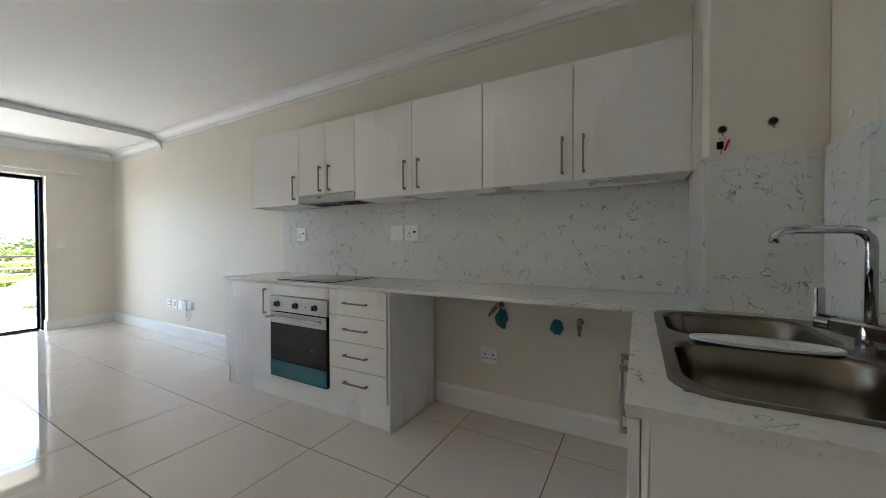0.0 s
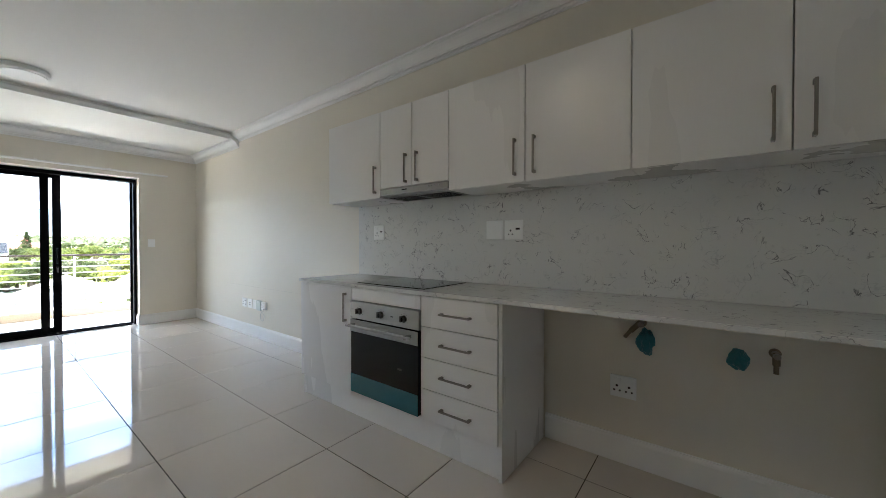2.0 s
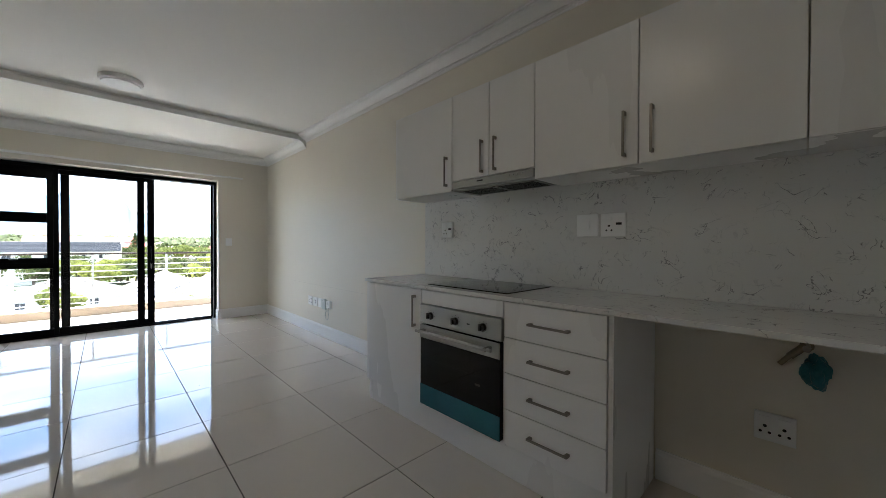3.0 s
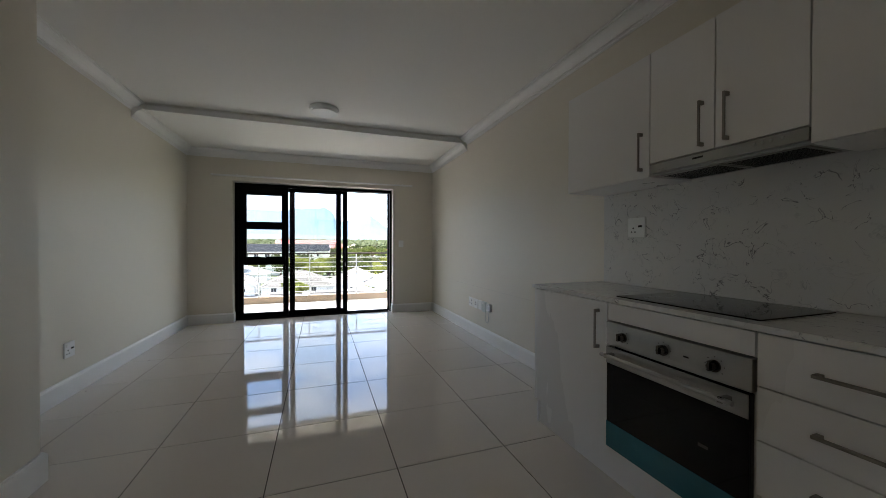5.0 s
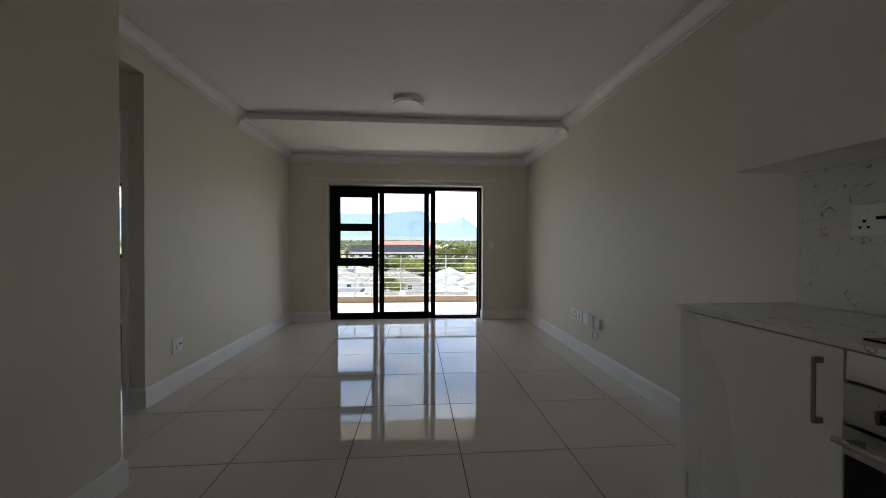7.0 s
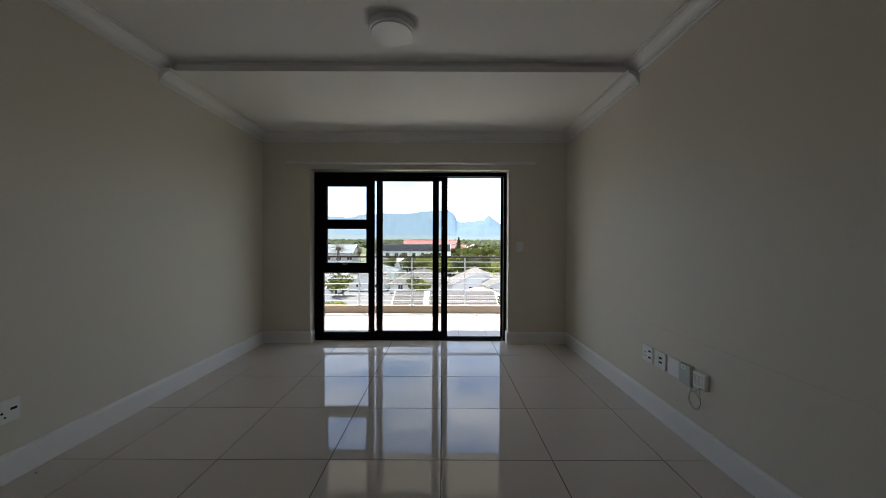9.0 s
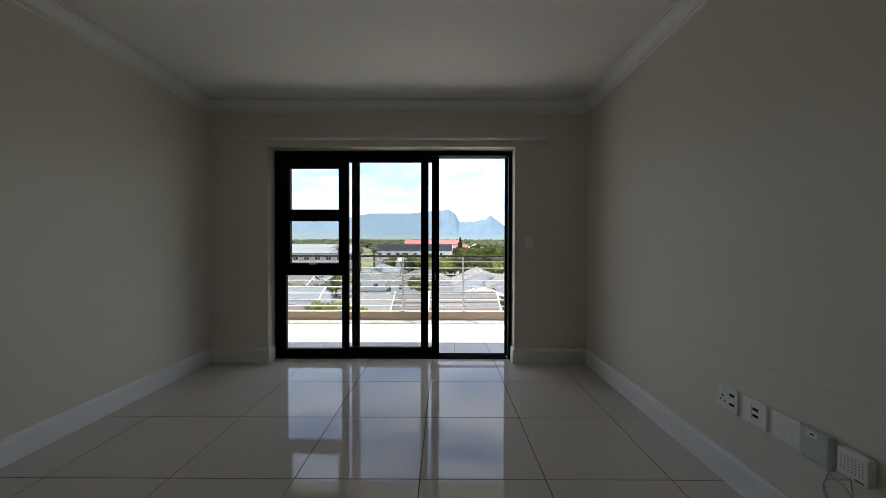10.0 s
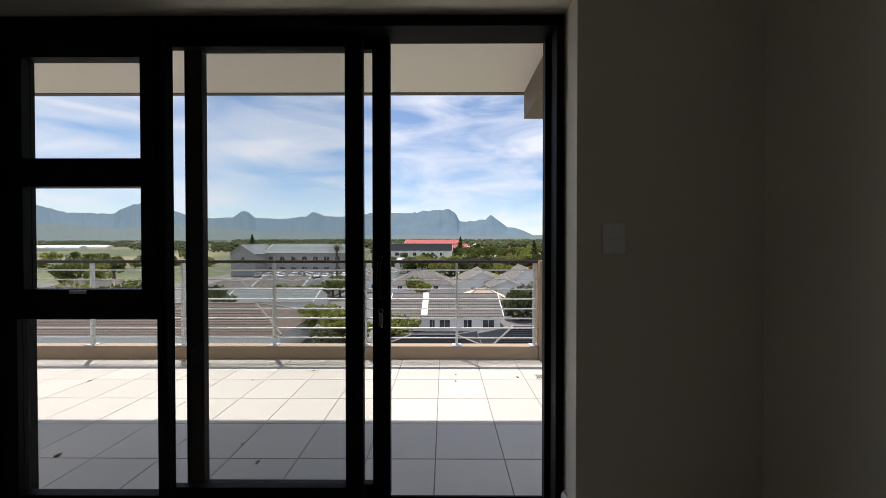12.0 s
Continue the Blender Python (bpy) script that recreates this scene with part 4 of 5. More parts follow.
hook(0.398, 1.570)
hook(0.546, 1.578)
kb = thing("key_bunch", "black and red key fobs hanging on the hook", "keys", (0.398, PIER_Y - 0.012, 1.538))
kb.scale = (0.72, 0.72, 0.72)
part("key_ring", tube(bmesh.new(), [(0.013 * math.sin(q), 0, -0.008 + 0.013 * math.cos(q)) for q in [k * math.pi / 8 for k in range(16)]], 0.0012, 6), CHROME, kb)
part("black_fob", box(bmesh.new(), -0.026, -0.007, -0.062, 0.004, 0.003, -0.022, 0.005), BLACK, kb)
f = part("red_tag", box(bmesh.new(), -0.006, -0.003, -0.030, 0.007, 0.001, 0.030, 0.002), RED, kb)
f.location, f.rotation_euler = (0.016, -0.010, -0.045), (0, 0.35, 0)
part("key", box(bmesh.new(), -0.010, 0.0, -0.090, -0.004, 0.002, -0.060, 0.0006), CHROME, kb)
solid("wall_plug", rod(bmesh.new(), (EAST, 1.64, 1.535), (EAST - 0.004, 1.64, 1.535), 0.013, 10), PLASTIC, "small round white cap on the wall", "cap")

# ---- balcony ----
BZ = -0.135
KX = -9.29
b = box(bmesh.new(), KX - 0.14, -5.2, BZ - 0.35, WEST - T, 2.4, BZ - 0.012)
structure("balcony_slab", b, PATIOGROUT, "concrete balcony slab with grey grout", "balcony")
b = box(bmesh.new(), KX - 0.14, -5.2, BZ - 0.011, KX, 2.11, 0.002, 0.006)
structure("balcony_kerb", b, RENDERED, "beige rendered kerb under the balustrade", "kerb")
b = box(bmesh.new(), KX - 0.16, 2.11, BZ - 0.011, KX + 0.02, 2.42, 0.95, 0.006)
structure("balcony_pier", b, RENDERED, "beige rendered pier at the balustrade end", "pier")
b = box(bmesh.new(), -8.77, -5.2, 2.563, WEST - T, 2.6, 2.84)
structure("balcony_roof", b, SOFFIT, "pale painted balcony soffit slab", "roof")
b = box(bmesh.new(), -8.77, 1.825, 2.312, WEST - T, 2.12, 2.562)
structure("balcony_beam", b, shader("brown_beam_paint", (0.20, 0.165, 0.14), 0.8, vary=0.06, scale=3), "brown painted downstand beam under the balcony roof", "beam")
b = box(bmesh.new(), -8.82, -5.2, 2.552, -8.7705, 2.6, 2.85, 0.006)
structure("fascia", b, shader("dark_fascia", (0.10, 0.09, 0.085), 0.5), "dark gutter edge along the balcony roof", "fascia")
b = box(bmesh.new(), WEST - T, -0.9, BZ - 0.01, WEST - T - 0.02, 1.7, -0.006)
structure("door_step", b, RENDERED, "beige step face below the sliding door", "step")

fence = thing("balustrade", "galvanised steel balustrade with brown handrail and horizontal bars", "balustrade")
RX = -9.36
part("handrail", box(bmesh.new(), RX - 0.025, -5.2, 0.920, RX + 0.025, 2.25, 0.955, 0.006), HANDRAIL, fence, "brown handrail")
posts = [1.212 - 1.022 * k for k in range(7)] + [2.075]
for y in posts:
    p = part("post", box(bmesh.new(), RX - 0.020, y - 0.013, 0.010, RX + 0.020, y + 0.013, 0.920, 0.003), GALV, fence)
    part("base_plate", box(bmesh.new(), RX - 0.055, y - 0.050, 0.002, RX + 0.055, y + 0.050, 0.010, 0.002), GALV, p)
for k in range(8):
    z = 0.845 - 0.1075 * k
    part("bar", rod(bmesh.new(), (RX + 0.030, -5.2, z), (RX + 0.030, 2.11, z), 0.008, 10), GALV, fence)

drain = thing("floor_drain", "dark slotted drain grate in the balcony floor", "drain", (-8.78, 2.0, BZ + 0.001))
part("frame", box(bmesh.new(), -0.06, -0.06, 0, 0.06, 0.06, 0.003), GREYPLASTIC, drain)
for k in range(6):
    part("slot", box(bmesh.new(), -0.045, -0.047 + 0.017 * k, 0.003, 0.045, -0.038 + 0.017 * k, 0.004), DARKHOLE, drain)

for k, (x, y, size) in enumerate(((-8.933, -0.23, 0.022), (-8.69, -0.708, 0.020), (-8.658, -2.204, 0.022), (-8.671, 1.178, 0.018), (-8.835, 1.183, 0.016), (-8.767, 1.77, 0.020),
                                  (-7.639, -0.199, 0.016), (-7.455, -0.004, 0.020), (-7.514, -1.231, 0.030))):
    speck("dry_leaf", "small dry brown leaf on the balcony tiles", x, y, BZ, size, 20 + k)

# ---- outside: land, hills, houses, trees ----
G = -12.3
EYE_X, EYE_Y = -5.45, 1.07
building = set(bpy.data.objects)


def spot(s, d):
    """A place outside: d metres beyond the door, s metres to the side for each of them."""
    return EYE_X - d, EYE_Y + s * d


def land_material():
    m = bpy.data.materials.new("grass_and_scrub")
    m.use_nodes = True
    n, l = m.node_tree.nodes, m.node_tree.links
    b = n["Principled BSDF"]
    tc = n.new("ShaderNodeTexCoord")
    big, mid = n.new("ShaderNodeTexNoise"), n.new("ShaderNodeTexNoise")
    big.inputs["Scale"].default_value, big.inputs["Detail"].default_value = 0.012, 6
    mid.inputs["Scale"].default_value, mid.inputs["Detail"].default_value = 0.35, 6
    l.new(tc.outputs["Object"], big.inputs["Vector"])
    l.new(tc.outputs["Object"], mid.inputs["Vector"])
    cr = n.new("ShaderNodeValToRGB")
    e = cr.color_ramp.elements
    e[0].position, e[0].color = 0.36, (0.04, 0.06, 0.025, 1)
    e[1].position, e[1].color = 0.64, (0.18, 0.165, 0.085, 1)
    q = e.new(0.5)
    q.color = (0.09, 0.105, 0.045, 1)
    l.new(big.outputs["Fac"], cr.inputs["Fac"])
    mx = n.new("ShaderNodeMix")
    mx.data_type, mx.blend_type = "RGBA", "OVERLAY"
    mx.inputs["Factor"].default_value = 0.6
    l.new(cr.outputs["Color"], mx.inputs["A"])
    l.new(mid.outputs["Color"], mx.inputs["B"])
    l.new(mx.outputs["Result"], b.inputs["Base Color"])
    b.inputs["Roughness"].default_value = 0.95
    return m


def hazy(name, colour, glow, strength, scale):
    """A far slope whose own even emission stands in for the haze of the air."""
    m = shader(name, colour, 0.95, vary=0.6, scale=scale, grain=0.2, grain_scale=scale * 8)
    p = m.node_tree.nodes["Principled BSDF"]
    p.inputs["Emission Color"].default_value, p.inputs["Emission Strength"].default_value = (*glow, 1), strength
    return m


LAND = land_material()
ASPHALT = shader("asphalt", (0.13, 0.13, 0.13), 0.9, vary=0.15, scale=0.3, grain=0.1, grain_scale=3)
HILL = hazy("far_rock_haze_glow", (0.055, 0.08, 0.085), (0.15, 0.33, 0.58), 0.235, 0.004)
FOOT = hazy("scrub_haze_glow", (0.055, 0.07, 0.05), (0.21, 0.36, 0.54), 0.20, 0.008)
WHITEWALL = shader("white_house_render", (0.78, 0.77, 0.74), 0.8, vary=0.05, scale=0.8, grain=0.04, grain_scale=8, bump=0.2, bump_scale=20)
GREYWALL = shader("grey_school_render", (0.34, 0.335, 0.32), 0.8, vary=0.06, scale=0.4, grain=0.04, grain_scale=5)


def tiled_roof(name, colour):
    """Roof tiles too small to tell apart: the shade of rows and rolls is banded into the colour, under the courses'
    steps.
    """
    m = shader(name, colour, 0.85, vary=0.18, scale=0.9, grain=0.16, grain_scale=9, ior=1.12)
    n, l = m.node_tree.nodes, m.node_tree.links
    p = n["Principled BSDF"]
    src = p.inputs["Base Color"].links[0].from_socket
    tc = n.new("ShaderNodeTexCoord")
    for axis, size, low in (("X", 0.80, 0.45), ("Y", 1.0, 0.72)):
        w = n.new("ShaderNodeTexWave")
        w.bands_direction, w.wave_profile = axis, "SAW"
        w.inputs["Scale"].default_value, w.inputs["Distortion"].default_value = size, 0.4
        l.new(tc.outputs["Object"], w.inputs["Vector"])
        rg = n.new("ShaderNodeMapRange")
        rg.inputs["To Min"].default_value, rg.inputs["To Max"].default_value = low, 1.15
        l.new(w.outputs["Fac"], rg.inputs["Value"])
        mul = n.new("ShaderNodeVectorMath")
        mul.operation = "SCALE"
        l.new(src, mul.inputs[0])
        l.new(rg.outputs["Result"], mul.inputs["Scale"])
        src = mul.outputs[0]
    l.new(src, p.inputs["Base Color"])
    return m


ROOFGREY = tiled_roof("grey_roof_tile", (0.21, 0.20, 0.19))
ROOFBROWN = tiled_roof("brown_roof_tile", (0.20, 0.167, 0.15))
ROOFDARK = tiled_roof("charcoal_roof_tile", (0.03, 0.034, 0.042))
ROOFSCHOOL = shader("slate_grey_sheet_roof", (0.20, 0.225, 0.235), 0.6, vary=0.08, scale=0.3, island=0.05, ior=1.12)
ROOFRED = shader("red_sheet_roof", (0.40, 0.12, 0.11), 0.6, vary=0.1, scale=0.4, island=0.05, ior=1.12)
ROOFBEIGE = shader("beige_sheet_roof", (0.52, 0.44, 0.35), 0.7, vary=0.08, scale=0.5, island=0.05, ior=1.12)
ROOFWHITE = shader("white_sheet_roof", (0.75, 0.75, 0.75), 0.5, vary=0.05, scale=0.5, island=0.04)
RIDGE = shader("ridge_tile", (0.22, 0.20, 0.18), 0.8, vary=0.15, scale=2)
DARKPANE = shader("house_window_glass", (0.03, 0.035, 0.04), 0.1, vary=0.1)


def foliage(name, colour, tint):
    """Leaves: some of the light passes through them."""
    m = shader(name, colour, 0.6, vary=0.3, scale=0.6, island=0.45, tint=tint, ior=1.2)
    n, l = m.node_tree.nodes, m.node_tree.links
    p, out = n["Principled BSDF"], n["Material Output"]
    thin, mx = n.new("ShaderNodeBsdfTranslucent"), n.new("ShaderNodeMixShader")
    l.new(p.inputs["Base Color"].links[0].from_socket, thin.inputs["Color"])
    mx.inputs[0].default_value = 0.4
    l.new(p.outputs[0], mx.inputs[1])
    l.new(thin.outputs[0], mx.inputs[2])
    l.new(mx.outputs[0], out.inputs["Surface"])
    return m


LEAVES = [foliage("leaves_mid", (0.09, 0.115, 0.032), (0.17, 0.19, 0.06)), foliage("leaves_bright", (0.18, 0.205, 0.05), (0.30, 0.31, 0.09)),
          foliage("leaves_dark", (0.05, 0.068, 0.028), (0.10, 0.12, 0.045)), foliage("leaves_grey", (0.10, 0.11, 0.065), (0.16, 0.165, 0.095))]
RUST = foliage("leaves_rust", (0.32, 0.12, 0.05), (0.40, 0.18, 0.07))

structure("ground", box(bmesh.new(), -4600, -5200, G - 1, 60, 4200, G), LAND, "dry grass and scrub land reaching to the hills", "ground")
for name, x0, x1, y0, y1 in (("road", -108, -100, -190, 120), ("parking", -134, -108, -78, -28), ("yard", -96, -30, -80, 60)):
    structure(name, box(bmesh.new(), x0, y0, G - 0.5, x1, y1, G + 0.02 + 0.01 * len(name)), ASPHALT, "grey asphalt between the houses", name)

# mountains: (bearing, height, spread to one side, spread to the other, flatness)
PEAKS = [(-0.09, 0.070, 0.22, 0.10, 6), (-0.03, 0.076, 0.10, 0.068, 5), (0.0, 0.080, 0.09, 0.052, 4), (0.130, 0.066, 0.055, 0.085, 1.05), (0.06, 0.047, 0.12, 0.14, 3), (0.105, 0.052, 0.06, 0.08, 2), (0.19, 0.030, 0.12, 0.075, 1.4),
         (-0.374, 0.069, 0.08, 0.14, 1.3), (-0.30, 0.058, 0.3, 0.2, 3), (-0.573, 0.067, 0.08, 0.09, 1.4), (-0.55, 0.050, 0.3, 0.3, 3),
         (-0.86, 0.077, 0.20, 0.30, 1.3), (-1.20, 0.064, 0.3, 0.30, 1.5), (-1.0, 0.050, 0.5, 0.4, 3), (-1.6, 0.09, 0.5, 0.4, 2)]
FOOTS = [(-1.2, 0.028, 0.5, 0.5, 2), (-0.75, 0.030, 0.35, 0.35, 1.6), (-0.42, 0.016, 0.3, 0.3, 1.5), (-0.1, 0.009, 0.3, 0.3, 1.6), (0.25, 0.008, 0.3, 0.4, 1.5)]


def ridge(peaks, s):
    best = 0.0
    for c, h, a, z, flat in peaks:
        u = abs(s - c) / (a if s < c else z)
        best = max(best, h * max(0.0, 1 - u ** flat))
    return best


def range_of_hills(name, peaks, reach, depth, rough, material, label):
    b = bmesh.new()
    rows, last = 12, None
    cols = 420
    for k in range(cols + 1):
        s = -1.75 + 2.3 * k / cols
        way = Vector((-1, s)).normalized()
        top = ridge(peaks, s) * reach
        line = []
        for r in range(rows + 1):
            u = r / rows
            spur = rough * (1 - u) * u * 4 * (noise.noise(Vector((s * 16, u * 1.5, 3))) + 0.6 * noise.noise(Vector((s * 45, u * 3, 9))))
            dist = reach + depth * (u - 1) + spur * 110
            fine = 1 + (0.05 * noise.noise(Vector((s * 60, 1, 4))) + 0.025 * noise.noise(Vector((s * 170, 2, 5)))) * u
            z = G - 2 + (top + 14) * (u ** 1.25) * fine
            line.append(b.verts.new((EYE_X + way.x * dist, EYE_Y + way.y * dist, z)))
        if last:
            for r in range(rows):
                b.faces.new((last[r], line[r], line[r + 1], last[r + 1]))
        last = line
    bmesh.ops.recalc_face_normals(b, faces=b.faces)
    structure(name, b, material, label, "mountains")


range_of_hills("backdrop_mountains", PEAKS, 3900, 900, 0.5, HILL, "blue mountain range with a flat-topped peak, glowing evenly as haze")
range_of_hills("backdrop_foothills", FOOTS, 2700, 900, 0.5, FOOT, "green foothills below the mountains, glowing evenly as haze")


# ---- houses ----
def slope(bm, p0, p1, q0, q1, courses, lift=0.05):
    """A roof slope in overlapping courses from the eave p0-p1 to the ridge q0-q1."""
    p0, p1, q0, q1 = (Vector(v) for v in (p0, p1, q0, q1))
    nrm = (p1 - p0).cross(q0 - p0 if (q0 - p0).length > 0.01 else q1 - p0).normalized()
    if nrm.z < 0:
        nrm = -nrm
    for k in range(courses):
        a, c = k / courses, (k + 1) / courses
        l0, l1 = p0.lerp(q0, a), p1.lerp(q1, a)
        u0, u1 = p0.lerp(q0, c), p1.lerp(q1, c)
        if k == 0:
            low = [bm.verts.new(l0), bm.verts.new(l1)]
        mid = [bm.verts.new(l0 + nrm * lift), bm.verts.new(l1 + nrm * lift)]
        bm.faces.new((low[0], low[1], mid[1], mid[0]))
        if (u0 - u1).length > 0.01:
            top = [bm.verts.new(u0), bm.verts.new(u1)]
            bm.faces.new((mid[0], mid[1], top[1], top[0]))
            low = top
        else:
            bm.faces.new((mid[0], mid[1], bm.verts.new(u0)))
    return bm


def house_window(parent, x, y, z, w, h):
    """On a wall that faces +x."""
    f = part("window", box(bmesh.new(), x, y - w / 2, z, x + 0.06, y + w / 2, z + h), WHITEWALL, parent)
    part("pane", box(bmesh.new(), x + 0.055, y - w / 2 + 0.07, z + 0.07, x + 0.075, y - 0.03, z + h - 0.07), DARKPANE, f)
    part("pane", box(bmesh.new(), x + 0.055, y + 0.03, z + 0.07, x + 0.075, y + w / 2 - 0.07, z + h - 0.07), DARKPANE, f)
    part("sill", box(bmesh.new(), x, y - w / 2 - 0.08, z - 0.09, x + 0.14, y + w / 2 + 0.08, z - 0.01), WHITEWALL, f)


def house(label, x, y0, y1, depth, eave, top, kind_of, roof_mat, wall_mat=None, windows=(), win_z=1.0, win_h=1.1, courses=14, over=0.4, category="house"):
    """Front wall at x, facing +x; eave and top: heights over the ground. kind_of: across (ridge along y), gable (ridge along x) or hip."""
    wall_mat = wall_mat or WHITEWALL
    h = thing("house", label, category, (0, 0, 0))
    e, t = G + eave, G + top
    xb, ym, xm = x - depth, (y0 + y1) / 2, x - depth / 2
    b = bmesh.new()
    if kind_of == "gable":
        extrude(b, [(y0, G - 0.2), (y1, G - 0.2), (y1, e), (ym, t - 0.12), (y0, e)], lambda u, v: (x, u, v), lambda u, v: (xb, u, v))
    elif kind_of == "across":
        extrude(b, [(x, G - 0.2), (xb, G - 0.2), (xb, e), (xm, t - 0.12), (x, e)], lambda u, v: (u, y0, v), lambda u, v: (u, y1, v))
    else:
        box(b, xb, y0, G - 0.2, x, y1, e)
    part("wall", b, wall_mat, h)
    drop = over * (t - e) / ((y1 - y0) / 2 if kind_of == "gable" else depth / 2)
    z0 = e - drop
    if kind_of == "gable":
        for ya, sgn in ((y0, -1), (y1, 1)):
            part("roof_slope", slope(bmesh.new(), (x + over, ya + sgn * over, z0), (xb - over, ya + sgn * over, z0), (x + over, ym, t), (xb - over, ym, t), courses), roof_mat, h)
            part("fascia", extrude(bmesh.new(), [(0, 0), (0.05, 0), (0.05, 0.2), (0, 0.2)], lambda u, v, q=ya, g=sgn: (x + over + u, q + g * over, z0 - 0.16 + v),
                                   lambda u, v: (x + over + u, ym, t - 0.16 + v)), WHITEWALL, h)
        part("ridge", rod(bmesh.new(), (x + over, ym, t + 0.02), (xb - over, ym, t + 0.02), 0.12, 8), RIDGE, h)
    elif kind_of == "across":
        for xa, sgn in ((x, 1), (xb, -1)):
            part("roof_slope", slope(bmesh.new(), (xa + sgn * over, y0 - over, z0), (xa + sgn * over, y1 + over, z0), (xm, y0 - over, t), (xm, y1 + over, t), courses), roof_mat, h)
        part("ridge", rod(bmesh.new(), (xm, y0 - over, t + 0.02), (xm, y1 + over, t + 0.02), 0.12, 8), RIDGE, h)
        for ya in (y0 - over, y1 + over):
            part("verge", extrude(bmesh.new(), [(-0.06, 0), (0.06, 0), (0.06, 0.25), (-0.06, 0.25)], lambda u, v, q=ya: (x + over, q + u, z0 - 0.12 + v),
                                  lambda u, v, q=ya: (xm, q + u, t - 0.12 + v)), WHITEWALL, h)
    else:
        run = min(depth / 2, (y1 - y0) / 2 - 0.01)
        ra, rb = (xm, y0 + run, t), (xm, y1 - run, t)
        c = [(x + over, y0 - over, z0), (x + over, y1 + over, z0), (xb - over, y1 + over, z0), (xb - over, y0 - over, z0)]
        part("roof_slope", slope(bmesh.new(), c[0], c[1], ra, rb, courses), roof_mat, h)
        part("roof_slope", slope(bmesh.new(), c[2], c[3], rb, ra, courses), roof_mat, h)
        part("roof_slope", slope(bmesh.new(), c[1], c[2], rb, rb, courses), roof_mat, h)
        part("roof_slope", slope(bmesh.new(), c[3], c[0], ra, ra, courses), roof_mat, h)
        part("ridge", rod(bmesh.new(), ra, rb, 0.13, 8), RIDGE, h)
        for p, q in ((c[0], ra), (c[1], rb), (c[2], rb), (c[3], ra)):
            part("hip", rod(bmesh.new(), p, q, 0.13, 8), RIDGE, h)
    for wy, ww in windows:
        house_window(h, x, wy, G + win_z, ww, win_h)
    return h


house("brown-tiled hipped bungalow below the balcony", -43.9, -49.0, -17.2, 11.2, 2.9, 5.1, "hip", ROOFBROWN, courses=20)
b_house = house("white bungalow with a grey tiled roof and small windows", -52.5, -6.3, 8.6, 10.5, 3.0, 5.05, "across", ROOFGREY,
                windows=((-0.6, 0.8), (1.1, 1.5), (4.2, 1.2), (7.0, 1.6), (-4.5, 1.0)), win_z=1.25, win_h=1.15, courses=16)
part("parapet", box(bmesh.new(), -57.6, -1.95, G + 2.4, -52.3, -1.35, G + 3.2), WHITEWALL, b_house)
part("parapet_cap", extrude(bmesh.new(), [(-0.42, 0), (0.42, 0), (0.42, 0.16), (-0.42, 0.16)], lambda u, v: (-51.9, -1.65 + u, G + 2.95 + v), lambda u, v: (-57.75, -1.65 + u, G + 5.05 + v)), WHITEWALL, b_house)
house("low dark-roofed outbuilding in front of the white bungalow", -39.5, 5.4, 14.0, 6.0, 2.5, 4.0, "hip", ROOFDARK, courses=14)
house("low dark flat-roofed garage by the white bungalow", -43.0, -5.0, 4.6, 4.6, 2.0, 2.3, "hip", ROOFDARK, courses=10)
house("white gabled house with a grey tiled roof", -85.5, 3.2, 16.2, 13.0, 2.8, 5.7, "gable", ROOFGREY, windows=((7.6, 1.2), (10.2, 1.2)))
house("white gabled house wing with a tiled roof", -77.5, 10.4, 17.8, 9.0, 3.3, 4.9, "gable", ROOFGREY, windows=((16.4, 1.6),), win_z=0.8)
house("white gabled house at the row's end", -93.5, 18.0, 26.0, 12.0, 3.2, 5.8, "gable", ROOFGREY, windows=((20.0, 1.2),))
house("white bungalow with a hipped grey roof", -88.0, -12.0, 3.2, 12.0, 2.4, 5.3, "hip", ROOFGREY, windows=((-9.5, 1.2), (-1.0, 1.2)))
house("small beige-roofed house behind the bungalow", -66.0, 4.0, 12.0, 7.0, 2.6, 4.3, "hip", ROOFBEIGE)
house("white bungalow with a grey hipped roof", -84.0, -54.0, -43.5, 10.0, 2.3, 3.9, "hip", ROOFGREY, windows=((-50, 1.2), (-46, 1.2)))
house("grey-roofed bungalow with white walls", -86.0, -43.0, -32.0, 10.0, 2.3, 3.9, "across", ROOFGREY)
house("white gabled bungalow with a pale roof", -86.0, -31.0, -24.5, 9.0, 2.3, 3.9, "gable", ROOFSCHOOL, windows=((-29, 1.1),))
house("long low bungalow with a grey sheet roof", -66.0, -37.0, -22.0, 8.0, 2.5, 4.1, "across", ROOFSCHOOL, courses=18)
house("grey-roofed bungalow beyond the hedge", -72.0, -80.0, -62.0, 10.0, 2.6, 4.6, "hip", ROOFGREY)
house("white gabled bungalow with a pale grey roof", -91.0, -23.0, -13.8, 9.0, 2.6, 4.6, "gable", ROOFGREY, windows=((-20.5, 1.2), (-16.3, 1.2)))
house("white bungalow with a low hipped roof", -115.0, -26.0, -14.5, 10.0, 2.7, 4.8, "hip", ROOFSCHOOL, windows=((-23.0, 1.3), (-18.0, 1.3)))
house("white flat shed among the trees", -138.0, -19.0, -6.5, 9.0, 4.6, 5.6, "across", ROOFWHITE, category="shed")
house("grey school wing with a gable front", -127.0, -73.5, -65.0, 16.0, 8.0, 11.0, "gable", ROOFSCHOOL, GREYWALL, windows=((-69.2, 1.6),), win_z=5.2, win_h=1.5, courses=10, over=0.5, category="school")
